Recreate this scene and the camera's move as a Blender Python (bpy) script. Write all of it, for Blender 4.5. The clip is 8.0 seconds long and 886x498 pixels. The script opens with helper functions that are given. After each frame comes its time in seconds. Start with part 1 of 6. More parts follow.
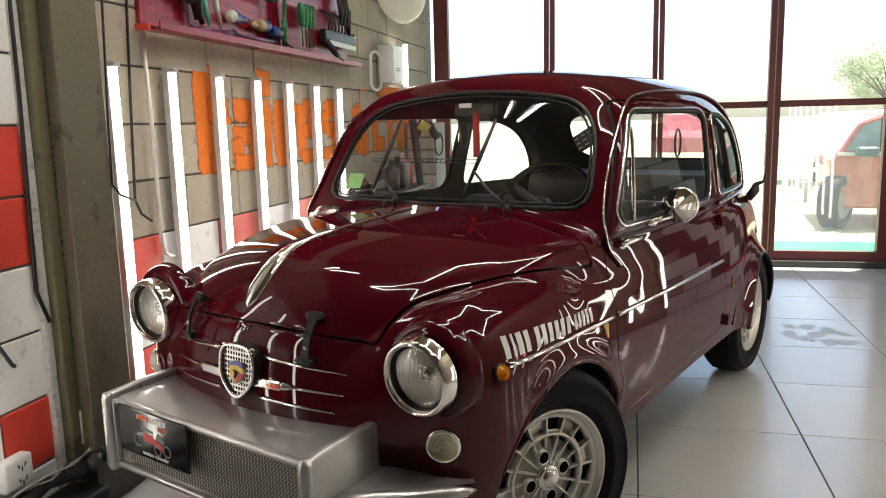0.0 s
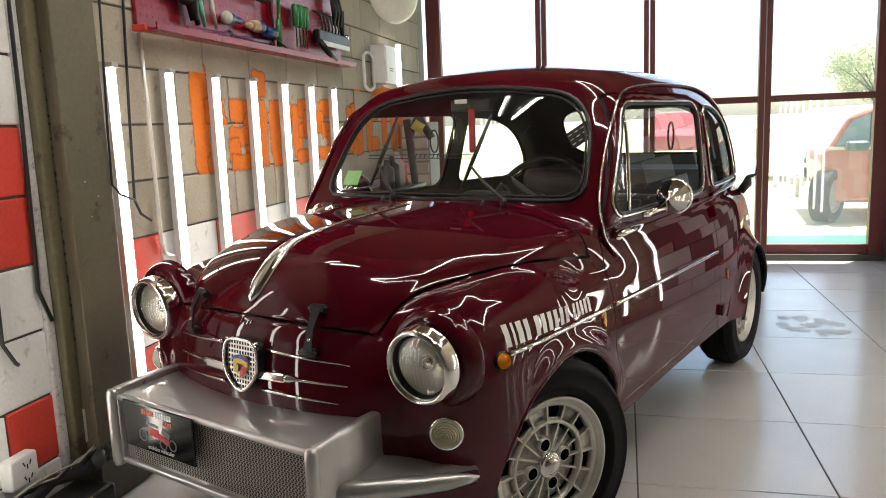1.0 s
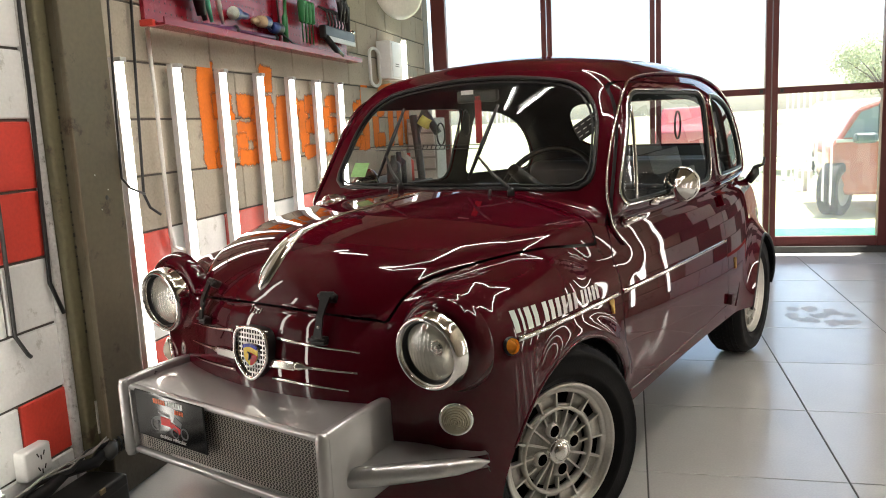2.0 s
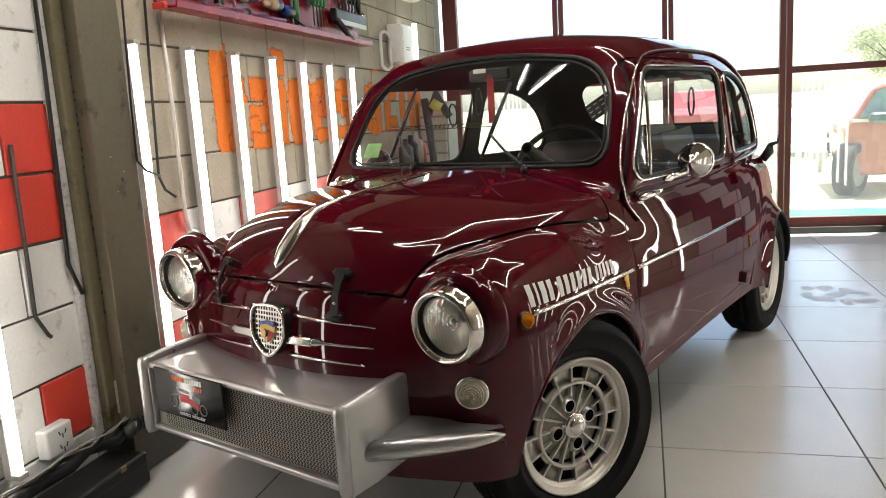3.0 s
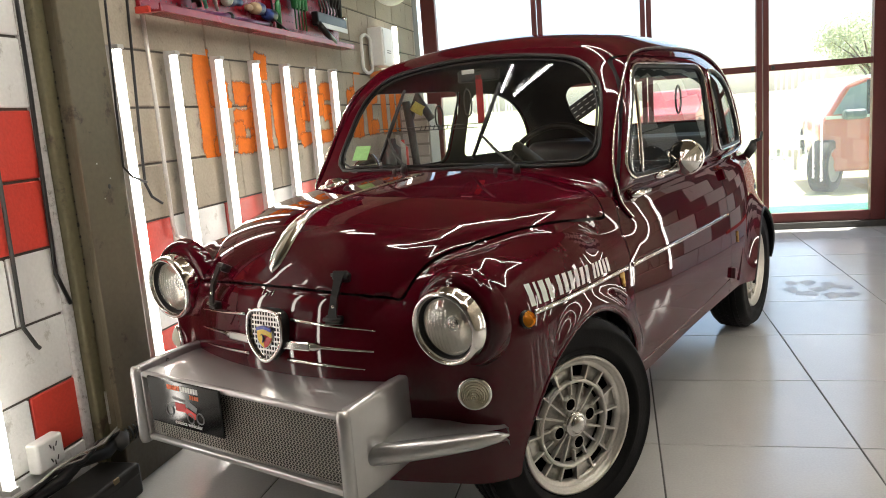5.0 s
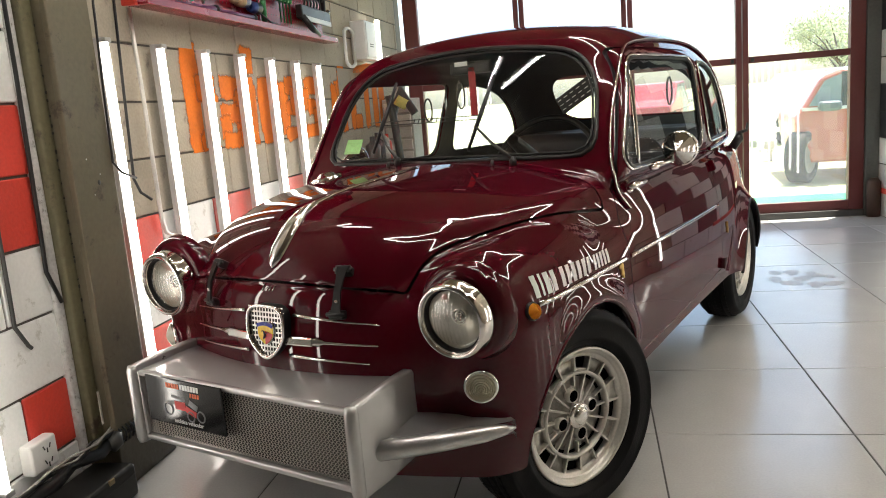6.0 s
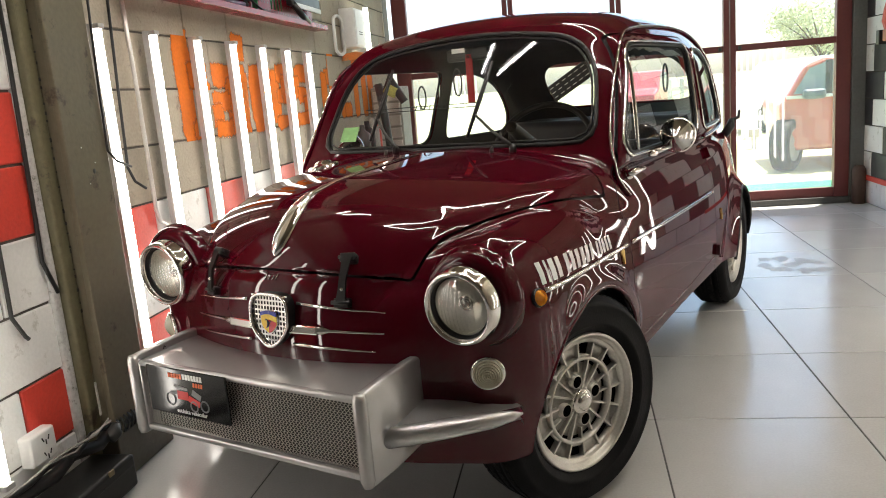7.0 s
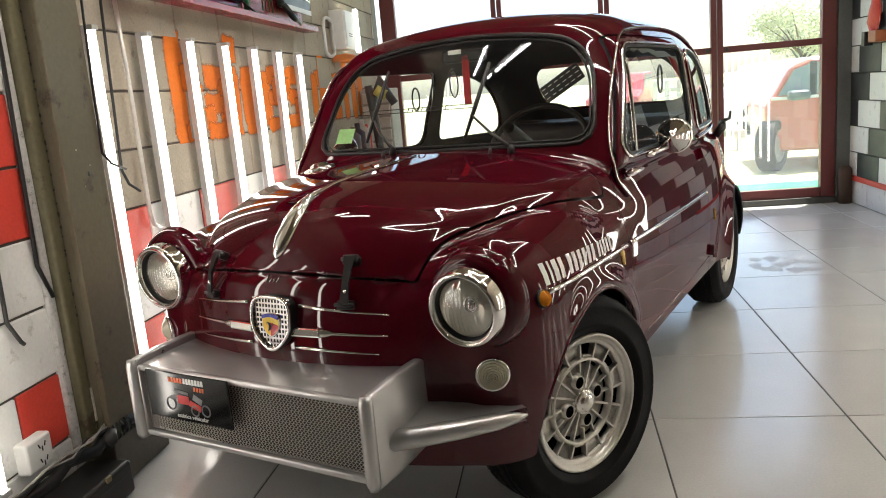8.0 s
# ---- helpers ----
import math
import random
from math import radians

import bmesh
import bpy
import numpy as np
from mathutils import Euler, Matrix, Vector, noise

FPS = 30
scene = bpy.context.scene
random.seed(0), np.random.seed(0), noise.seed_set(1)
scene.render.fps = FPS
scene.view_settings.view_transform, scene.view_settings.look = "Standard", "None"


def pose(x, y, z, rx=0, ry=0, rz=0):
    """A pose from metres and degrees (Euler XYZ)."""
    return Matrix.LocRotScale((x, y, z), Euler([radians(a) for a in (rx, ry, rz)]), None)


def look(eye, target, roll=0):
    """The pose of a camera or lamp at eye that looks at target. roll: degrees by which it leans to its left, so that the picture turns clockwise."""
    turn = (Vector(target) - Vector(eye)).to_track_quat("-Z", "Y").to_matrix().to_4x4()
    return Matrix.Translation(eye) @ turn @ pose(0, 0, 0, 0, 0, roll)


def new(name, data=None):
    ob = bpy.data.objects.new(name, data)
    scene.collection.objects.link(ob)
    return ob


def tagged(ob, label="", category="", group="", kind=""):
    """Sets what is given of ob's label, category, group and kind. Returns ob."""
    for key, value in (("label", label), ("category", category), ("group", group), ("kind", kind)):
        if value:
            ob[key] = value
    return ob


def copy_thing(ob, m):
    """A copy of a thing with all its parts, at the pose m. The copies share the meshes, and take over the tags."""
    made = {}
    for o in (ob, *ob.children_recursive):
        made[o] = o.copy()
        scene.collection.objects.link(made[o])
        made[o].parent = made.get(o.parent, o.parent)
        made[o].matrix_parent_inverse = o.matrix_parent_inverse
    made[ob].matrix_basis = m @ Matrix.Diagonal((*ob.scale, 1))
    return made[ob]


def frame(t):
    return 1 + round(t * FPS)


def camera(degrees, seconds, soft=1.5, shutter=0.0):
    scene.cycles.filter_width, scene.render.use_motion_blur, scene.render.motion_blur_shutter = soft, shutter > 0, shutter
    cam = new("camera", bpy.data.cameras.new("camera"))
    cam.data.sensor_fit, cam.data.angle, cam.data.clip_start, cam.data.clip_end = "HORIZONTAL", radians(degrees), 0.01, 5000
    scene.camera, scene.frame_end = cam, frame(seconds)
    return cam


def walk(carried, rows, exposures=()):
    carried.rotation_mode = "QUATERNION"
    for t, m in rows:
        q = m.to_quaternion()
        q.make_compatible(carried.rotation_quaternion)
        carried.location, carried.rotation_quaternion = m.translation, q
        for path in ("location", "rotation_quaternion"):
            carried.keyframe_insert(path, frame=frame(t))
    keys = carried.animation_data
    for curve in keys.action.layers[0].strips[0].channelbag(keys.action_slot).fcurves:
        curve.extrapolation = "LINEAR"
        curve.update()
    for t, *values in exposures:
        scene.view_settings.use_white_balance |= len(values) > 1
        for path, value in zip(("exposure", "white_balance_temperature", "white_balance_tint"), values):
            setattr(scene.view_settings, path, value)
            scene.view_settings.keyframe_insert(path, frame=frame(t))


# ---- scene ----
cam = camera(60.1, 8.0, 1.0)
PATH = [
    (0, (-0.035, -2.372, 1.192), (-0.511, -0.457, 0.868), -1.4),
    (0.5, (-0.039, -2.391, 1.179), (-0.494, -0.472, 0.848), -1.8),
    (1, (-0.043, -2.406, 1.171), (-0.503, -0.486, 0.852), -2.2),
    (1.5, (-0.042, -2.414, 1.16), (-0.507, -0.493, 0.85), -2.5),
    (3, (-0.048, -2.432, 1.116), (-0.557, -0.529, 0.765), -3.5),
    (3.5, (-0.049, -2.439, 1.113), (-0.552, -0.532, 0.783), -3.8),
    (4, (-0.06, -2.434, 1.103), (-0.539, -0.52, 0.775), -3.9),
    (4.5, (-0.075, -2.433, 1.11), (-0.546, -0.518, 0.774), -4.1),
    (6, (-0.167, -2.436, 1.108), (-0.559, -0.508, 0.745), -4.7),
    (6.5, (-0.196, -2.436, 1.107), (-0.564, -0.507, 0.729), -4.7),
    (7, (-0.22, -2.441, 1.105), (-0.57, -0.511, 0.712), -4.8),
    (7.5, (-0.243, -2.445, 1.107), (-0.575, -0.512, 0.714), -4.8),
    (8, (-0.264, -2.442, 1.106), (-0.575, -0.505, 0.715), -4.9),
]
walk(cam, [(t, look(eye, target, roll)) for t, eye, target, roll in PATH], [(0.0, 1.66), (1.5, 1.76), (4.0, 1.85), (8.0, 1.83)])

# ---- light ----
world = bpy.data.worlds.new("sky")
scene.world = world
world.use_nodes = True
wn = world.node_tree
sky = wn.nodes.new("ShaderNodeTexSky")
sky.sky_type, sky.sun_disc = "NISHITA", False
sky.dust_density, sky.ozone_density = 2.0, 0.8
sky.sun_elevation, sky.sun_rotation = radians(73), radians(42)
wn.nodes["Background"].inputs[1].default_value = 0.15
wn.links.new(sky.outputs[0], wn.nodes["Background"].inputs[0])
sun = new("sun", bpy.data.lights.new("sun", "SUN"))
sun.data.energy, sun.data.angle, sun.data.color = 4.5, radians(0.5), (1.0, 0.95, 0.86)
sun.matrix_world = look((2.0, 2.2, 9.6), (0, 0, 0))

# ---- materials ----
def mat(name, color, rough=0.5, metal=0.0, vary=0.12, scale=6.0, fine=60.0, bump=0.0, coat=0.0, wear=None, wear_amount=0.0, spec=0.5, piece=0.0):
    """A surface with colour changes at two scales, fine relief and optional wear of another colour."""
    m = bpy.data.materials.new(name)
    m.use_nodes = True
    nt, b = m.node_tree, m.node_tree.nodes["Principled BSDF"]
    def node(kind, **props):
        n = nt.nodes.new(kind)
        for k, v in props.items():
            n.inputs[k].default_value = v
        return n
    co = node("ShaderNodeTexCoord")
    big, small = node("ShaderNodeTexNoise", Scale=scale, Detail=5.0, Roughness=0.6), node("ShaderNodeTexNoise", Scale=fine, Detail=3.0)
    for n in (big, small):
        nt.links.new(co.outputs["Object"], n.inputs["Vector"])
    add = node("ShaderNodeMath")
    add.operation = "ADD"
    nt.links.new(big.outputs["Fac"], add.inputs[0])
    nt.links.new(small.outputs["Fac"], add.inputs[1])
    ramp = node("ShaderNodeMapRange", **{"From Min": 0.6, "From Max": 1.4, "To Min": 1 - vary, "To Max": 1 + vary})
    nt.links.new(add.outputs[0], ramp.inputs["Value"])
    mul = node("ShaderNodeVectorMath")
    mul.operation = "SCALE"
    mul.inputs[0].default_value = color
    nt.links.new(ramp.outputs[0], mul.inputs["Scale"])
    last = mul.outputs[0]
    if piece:
        # each block or tile a little lighter or darker than its neighbours
        info = node("ShaderNodeObjectInfo")
        tone = node("ShaderNodeMapRange", **{"To Min": 1 - piece, "To Max": 1 + piece})
        nt.links.new(info.outputs["Random"], tone.inputs["Value"])
        shade = node("ShaderNodeVectorMath")
        shade.operation = "SCALE"
        nt.links.new(last, shade.inputs[0])
        nt.links.new(tone.outputs[0], shade.inputs["Scale"])
        last = shade.outputs[0]
    if wear:
        spots = node("ShaderNodeTexNoise", Scale=scale * 2.3, Detail=8.0, Roughness=0.7)
        nt.links.new(co.outputs["Object"], spots.inputs["Vector"])
        step = node("ShaderNodeMapRange", **{"From Min": 0.62 - 0.2 * wear_amount, "From Max": 0.7 - 0.2 * wear_amount})
        nt.links.new(spots.outputs["Fac"], step.inputs["Value"])
        mix = node("ShaderNodeMix")
        mix.data_type = "RGBA"
        nt.links.new(step.outputs[0], mix.inputs["Factor"])
        nt.links.new(last, mix.inputs["A"])
        mix.inputs["B"].default_value = (*wear, 1)
        last = mix.outputs["Result"]
    nt.links.new(last, b.inputs["Base Color"])
    b.inputs["Metallic"].default_value, b.inputs["Coat Weight"].default_value = metal, coat
    b.inputs["Coat Roughness"].default_value = 0.02
    b.inputs["Specular IOR Level"].default_value = spec
    rr = node("ShaderNodeMapRange", **{"From Min": 0.3, "From Max": 0.7, "To Min": rough * 0.85, "To Max": min(1, rough * 1.15)})
    nt.links.new(big.outputs["Fac"], rr.inputs["Value"])
    nt.links.new(rr.outputs[0], b.inputs["Roughness"])
    if bump:
        bp = node("ShaderNodeBump", Strength=bump, Distance=0.004)
        nt.links.new(small.outputs["Fac"], bp.inputs["Height"])
        nt.links.new(bp.outputs[0], b.inputs["Normal"])
    return m


def glow(name, color, strength):
    m = bpy.data.materials.new(name)
    m.use_nodes = True
    b = m.node_tree.nodes["Principled BSDF"]
    b.inputs["Base Color"].default_value = (*color, 1)
    b.inputs["Emission Color"].default_value, b.inputs["Emission Strength"].default_value = (*color, 1), strength
    return m


def clear(name, color=(1, 1, 1), rough=0.0, gloss=0.05, veil=0.0):
    """A thin pane: mostly see-through, with a mirror layer that grows at grazing angles."""
    m = bpy.data.materials.new(name)
    m.use_nodes = True
    nt = m.node_tree
    nt.nodes.remove(nt.nodes["Principled BSDF"])
    t, g, mix, fr, pw, mr = (nt.nodes.new(k) for k in ("ShaderNodeBsdfTransparent", "ShaderNodeBsdfGlossy", "ShaderNodeMixShader", "ShaderNodeLayerWeight", "ShaderNodeMath", "ShaderNodeMapRange"))
    t.inputs[0].default_value, g.inputs["Roughness"].default_value = (*color, 1), rough
    fr.inputs["Blend"].default_value = 0.5
    pw.operation = "POWER"
    pw.inputs[1].default_value = 5.0
    mr.inputs["To Min"].default_value = gloss
    nt.links.new(fr.outputs["Facing"], pw.inputs[0])
    nt.links.new(pw.outputs[0], mr.inputs["Value"])
    nt.links.new(mr.outputs[0], mix.inputs[0])
    film = nt.nodes.new("ShaderNodeMixShader")
    # a white translucent layer puts the outdoor glare into the pane itself
    haze = nt.nodes.new("ShaderNodeBsdfTranslucent")
    haze.inputs[0].default_value = (0.9, 0.9, 0.88, 1)
    film.inputs[0].default_value = veil
    nt.links.new(t.outputs[0], film.inputs[1])
    nt.links.new(haze.outputs[0], film.inputs[2])
    nt.links.new(film.outputs[0] if veil else t.outputs[0], mix.inputs[1])
    nt.links.new(g.outputs[0], mix.inputs[2])
    nt.links.new(mix.outputs[0], nt.nodes["Material Output"].inputs[0])
    return m


PAINT = mat("maroon_paint", (0.061, 0.0012, 0.0066), 0.55, 0.0, 0.05, 3, 80, coat=0.85, spec=0.0)
CHROME = mat("chrome", (0.82, 0.80, 0.77), 0.07, 1.0, 0.05, 9, 90)
SILVER = mat("silver_paint", (0.47, 0.47, 0.47), 0.32, 0.7, 0.03, 5, 60, coat=1.0)
ALLOY = mat("cast_alloy", (0.60, 0.58, 0.54), 0.34, 0.6, 0.14, 14, 200, 0.1)
RUBBER = mat("tyre_rubber", (0.006, 0.006, 0.0065), 0.6, 0.0, 0.25, 12, 200, 0.15, spec=0.14)
BLACK = mat("black_rubber", (0.007, 0.007, 0.007), 0.4, 0.0, 0.2, 8, 100)
GREY_TRIM = mat("cabin_trim", (0.022, 0.022, 0.024), 0.7, 0.0, 0.2, 8, 150, 0.2)
SEAT = mat("seat_vinyl", (0.05, 0.05, 0.055), 0.45, 0.0, 0.2, 8, 120, 0.15)
GLASS = clear("car_glass", (0.93, 0.95, 0.94))
WINDOW = clear("window_glass", (0.95, 0.97, 0.96), veil=0.055)
LENS = clear("lamp_glass", (0.97, 0.97, 0.93), 0.03, 0.27)
REFLECTOR = mat("lamp_reflector", (0.86, 0.84, 0.77), 0.36, 1.0, 0.1, 30, 200)
AMBER = mat("amber_plastic", (0.85, 0.36, 0.03), 0.25, 0.0, 0.1, 30, 200, coat=0.6)
PARK = mat("ribbed_lamp_plastic", (0.52, 0.49, 0.38), 0.22, 0.0, 0.08, 30, 200, coat=0.8)
LED = glow("led_tube_light", (1.0, 0.94, 0.85), 4.0)
CEILING_LED = glow("ceiling_led_light", (1.0, 0.95, 0.88), 24.0)
CASE = mat("white_plastic", (0.72, 0.72, 0.70), 0.4, 0.0, 0.06, 8, 80)
BLOCK = mat("bare_concrete_block", (0.37, 0.325, 0.255), 0.85, 0.0, 0.16, 7, 90, 0.5, wear=(0.25, 0.215, 0.175), wear_amount=0.1, piece=0.10)
BLOCK_WHITE = mat("white_painted_block", (0.77, 0.77, 0.75), 0.5, 0.0, 0.07, 6, 90, 0.3, wear=(0.55, 0.54, 0.5), wear_amount=0.1, piece=0.04)
BLOCK_RED = mat("red_painted_block", (0.62, 0.055, 0.035), 0.45, 0.0, 0.12, 6, 90, 0.3)
BLOCK_BLACK = mat("black_painted_block", (0.025, 0.025, 0.027), 0.45, 0.0, 0.15, 6, 90, 0.3)
MORTAR = mat("mortar", (0.10, 0.09, 0.077), 0.95, 0.0, 0.2, 8, 90, 0.4)
ORANGE = mat("orange_wall_paint", (0.72, 0.22, 0.05), 0.7, 0.0, 0.15, 6, 90, 0.4, wear=(0.42, 0.25, 0.13), wear_amount=0.35)
TILE = mat("grey_porcelain_tile", (0.52, 0.515, 0.50), 0.19, 0.0, 0.09, 2.5, 140, 0.0, piece=0.03, spec=0.75)
GROUT = mat("dark_grout", (0.07, 0.068, 0.065), 0.9, 0.0, 0.2, 8, 90)
OLIVE = mat("olive_painted_steel", (0.14, 0.118, 0.075), 0.5, 0.15, 0.15, 4, 60, 0.25, wear=(0.06, 0.045, 0.03), wear_amount=0.12)
MAROON_STEEL = mat("oxide_red_steel", (0.115, 0.022, 0.02), 0.42, 0.2, 0.15, 6, 60, 0.15)
DARK_STEEL = mat("dark_steel", (0.045, 0.045, 0.043), 0.5, 0.3, 0.2, 6, 60, 0.15)
UNSEEN_WALL = mat("dark_unseen_wall", (0.13, 0.125, 0.115), 0.8, 0, 0.1, 4, 60, 0.2)
PLASTER = mat("rough_plaster", (0.36, 0.34, 0.31), 0.9, 0.0, 0.15, 8, 80, 0.5)
CEILING = mat("ceiling_paint", (0.15, 0.11, 0.075), 0.8, 0.0, 0.08, 4, 60, 0.2)
PINK = mat("pink_red_steel", (0.27, 0.010, 0.024), 0.25, 0.2, 0.1, 6, 80)


# ---- mesh helpers ----
def mesh(name, v, f, material, parent=None, label="", smooth=True, normals=None):
    me = bpy.data.meshes.new(name)
    me.from_pydata([tuple(map(float, p)) for p in v], [], [tuple(map(int, q)) for q in f])
    me.polygons.foreach_set("use_smooth", [smooth] * len(me.polygons))
    me.materials.append(material)
    if normals is not None:
        me.normals_split_custom_set_from_vertices([tuple(map(float, n)) for n in normals])
    ob = new(name, me)
    if parent:
        ob.parent = parent
    if label:
        ob["label"] = label
    return ob


def part(name, bm, material, parent=None, label="", smooth=False):
    """Links a bmesh as one mesh object under a thing or a part."""
    me = bpy.data.meshes.new(name)
    bm.normal_update()
    bm.to_mesh(me)
    bm.free()
    me.polygons.foreach_set("use_smooth", [smooth] * len(me.polygons))
    me.materials.append(material)
    ob = new(name, me)
    if parent:
        ob.parent = parent
    if label:
        ob["label"] = label
    return ob


def thing(name, label, category, m=None, group="", kind=""):
    ob = tagged(new(name), label, category, group, kind)
    ob.matrix_basis = m or Matrix()
    return ob


def box(x0, y0, z0, x1, y1, z1, bevel=0.0, segments=2, bm=None):
    """A block between two corners, with rounded edges."""
    own = bmesh.new()
    bmesh.ops.create_cube(own, size=1, matrix=Matrix.Translation(((x0 + x1) / 2, (y0 + y1) / 2, (z0 + z1) / 2)) @ Matrix.Diagonal((x1 - x0, y1 - y0, z1 - z0, 1)))
    if bevel:
        bmesh.ops.bevel(own, geom=own.edges[:], offset=bevel, segments=segments, affect="EDGES", profile=0.5)
    if bm is None:
        return own
    me = bpy.data.meshes.new("tmp")
    own.to_mesh(me)
    own.free()
    bm.from_mesh(me)
    bpy.data.meshes.remove(me)
    return bm


def sweep(path, radius, sides=8, closed=False, flat=1.0, cap=True):
    """A round (or flattened) bar along a path: vertices and faces. radius may be one number or one for each point."""
    p = np.array(path, float)
    n = len(p)
    r = np.full(n, radius) if np.isscalar(radius) else np.array(radius, float)
    if closed:
        tan = np.roll(p, -1, 0) - np.roll(p, 1, 0)
    else:
        tan = np.gradient(p, axis=0)
    tan /= np.maximum(np.linalg.norm(tan, axis=1, keepdims=True), 1e-9)
    up = np.array([0, 0, 1.0]) if abs(tan[0][2]) < 0.9 else np.array([1.0, 0, 0])
    v, a0 = [], up - tan[0] * (up @ tan[0])
    for i in range(n):
        a0 = a0 - tan[i] * (a0 @ tan[i])
        a0 /= np.linalg.norm(a0)
        b0 = np.cross(tan[i], a0)
        for k in range(sides):
            w = 2 * math.pi * k / sides
            v.append(p[i] + r[i] * (math.cos(w) * a0 + flat * math.sin(w) * b0))
    f = []
    for i in range(n if closed else n - 1):
        for k in range(sides):
            a, b = i * sides + k, i * sides + (k + 1) % sides
            c, d = ((i + 1) % n) * sides + (k + 1) % sides, ((i + 1) % n) * sides + k
            f.append((a, b, c, d))
    if cap and not closed:
        f.append(tuple(range(sides))[::-1])
        f.append(tuple(range((n - 1) * sides, n * sides)))
    return np.array(v), f


def lathe(profile, n=48, start=0.0):
    """A turned form round the y axis: profile rows are (radius, y)."""
    v, f = [], []
    for i in range(n):
        w = 2 * math.pi * i / n
        for r, y in profile:
            v.append((r * math.cos(w), y, r * math.sin(w)))
    m = len(profile)
    for i in range(n):
        for j in range(m - 1):
            f.append((i * m + j, i * m + j + 1, ((i + 1) % n) * m + j + 1, ((i + 1) % n) * m + j))
    return np.array(v), f


def joined(*pieces):
    v, f, k = [], [], 0
    for a, b in pieces:
        v.append(np.array(a, float))
        f += [tuple(i + k for i in q) for q in b]
        k += len(a)
    return np.vstack(v), f


def moved(piece, m):
    v, f = piece
    r = np.array(m)
    return np.array(v) @ r[:3, :3].T + r[:3, 3], f


def bar(a, b, radius, sides=8):
    return sweep([a, b], radius, sides)


def cuboid(x0, y0, z0, x1, y1, z1):
    v = [(x, y, z) for z in (z0, z1) for y in (y0, y1) for x in (x0, x1)]
    return np.array(v), [(0, 2, 3, 1), (4, 5, 7, 6), (0, 1, 5, 4), (2, 6, 7, 3), (0, 4, 6, 2), (1, 3, 7, 5)]

# ---- the room ----
WALL, GLAZING, RIGHT, BACK, TOP, HEAD = -1.755, 4.10, 2.03, -4.6, 3.1, 2.5
COURSE, LONG = 0.2025, 0.412

floor = tagged(mesh("floor", *cuboid(-2.2, BACK - 0.2, -0.12, 2.6, GLAZING + 0.25, -0.003), GROUT, smooth=False), "grey porcelain tiled workshop floor with dark joints", "floor", kind="structure")
# runs on past the glazing as an unseen eave, added to trim the sunlight
ceiling = tagged(mesh("ceiling", *cuboid(-2.2, BACK - 0.2, TOP, 2.6, GLAZING + 0.55, TOP + 0.15), CEILING, smooth=False), "plain grey workshop ceiling", "ceiling", kind="structure")
wall_left = tagged(mesh("wall_left", *cuboid(-2.05, BACK, 0, WALL - 0.004, GLAZING + 0.2, TOP), MORTAR, smooth=False), "concrete block wall, bare above and painted red and white below, its unseen end darkened", "wall", kind="structure")
wall_right = tagged(mesh("wall_right", *cuboid(RIGHT + 0.004, BACK, 0, 2.5, GLAZING + 0.2, TOP), MORTAR, smooth=False), "block wall, bare along the car and checkered black and white by the glazing", "wall", kind="structure")
wall_back = tagged(mesh("wall_back", *cuboid(-2.05, BACK - 0.2, 0, 2.5, BACK, TOP), UNSEEN_WALL, smooth=False), "plain dark rear wall of the workshop", "wall", kind="structure")


# out of view; added to keep the sky's reflection off the car roof
wall_front = tagged(mesh("wall_front", *cuboid(-1.755, GLAZING - 0.01, HEAD, 2.03, GLAZING + 0.2, TOP), UNSEEN_WALL, smooth=False), "plain unseen lintel wall above the glazed front, added to cut sky reflections", "wall", kind="structure")


# ---- window wall ----
def window_wall():
    g = thing("window_1", "oxide-red steel framed glazed front with large clear panes", "window", kind="structure")
    y0, y1 = GLAZING, GLAZING + 0.07
    for x0, x1 in ((-1.68, -1.558), (-0.753, -0.713), (-0.705, -0.665), (0.112, 0.152), (0.16, 0.20), (0.982, 1.024), (1.032, 1.074), (1.815, 1.923)):
        part("mullion", box(x0, y0, 0.0, x1, y1, HEAD, 0.004), MAROON_STEEL, g)
    for x0, x1 in ((-1.558, -0.753), (-0.665, 0.112), (0.20, 0.982), (1.074, 1.815)):
        part("transom", box(x0, y0 + 0.008, 1.252, x1, y1 - 0.008, 1.302, 0.003), MAROON_STEEL, g)
        part("bottom_rail", box(x0, y0 + 0.008, 0.05, x1, y1 - 0.008, 0.125, 0.003), MAROON_STEEL, g)
        for z0, z1 in ((0.125, 1.252), (1.302, HEAD)):
            p = mesh("pane", *cuboid(x0, y0 + 0.03, z0, x1, y0 + 0.036, z1), WINDOW, g, smooth=False)
            p.visible_shadow = False
    for x in (-0.709, 0.156, 1.028):
        for dx in (-0.075, 0.075):
            part("bracket", box(x + dx - 0.012, y0 - 0.004, 1.262, x + dx + 0.012, y0 + 0.008, 1.292, 0.002), DARK_STEEL, g)
    part("sill", box(-1.68, y0 - 0.03, 0.0, 1.923, y1 + 0.05, 0.05, 0.004), DARK_STEEL, g)
window_wall()
part_post = part("post", box(1.926, GLAZING - 0.02, 0, 2.026, GLAZING + 0.12, TOP, 0.004), mat("grey_green_steel", (0.10, 0.105, 0.095), 0.5, 0.2, 0.2, 6, 60, 0.15))
tagged(part_post, "dark grey steel post beside the glazed front", "post", kind="structure")


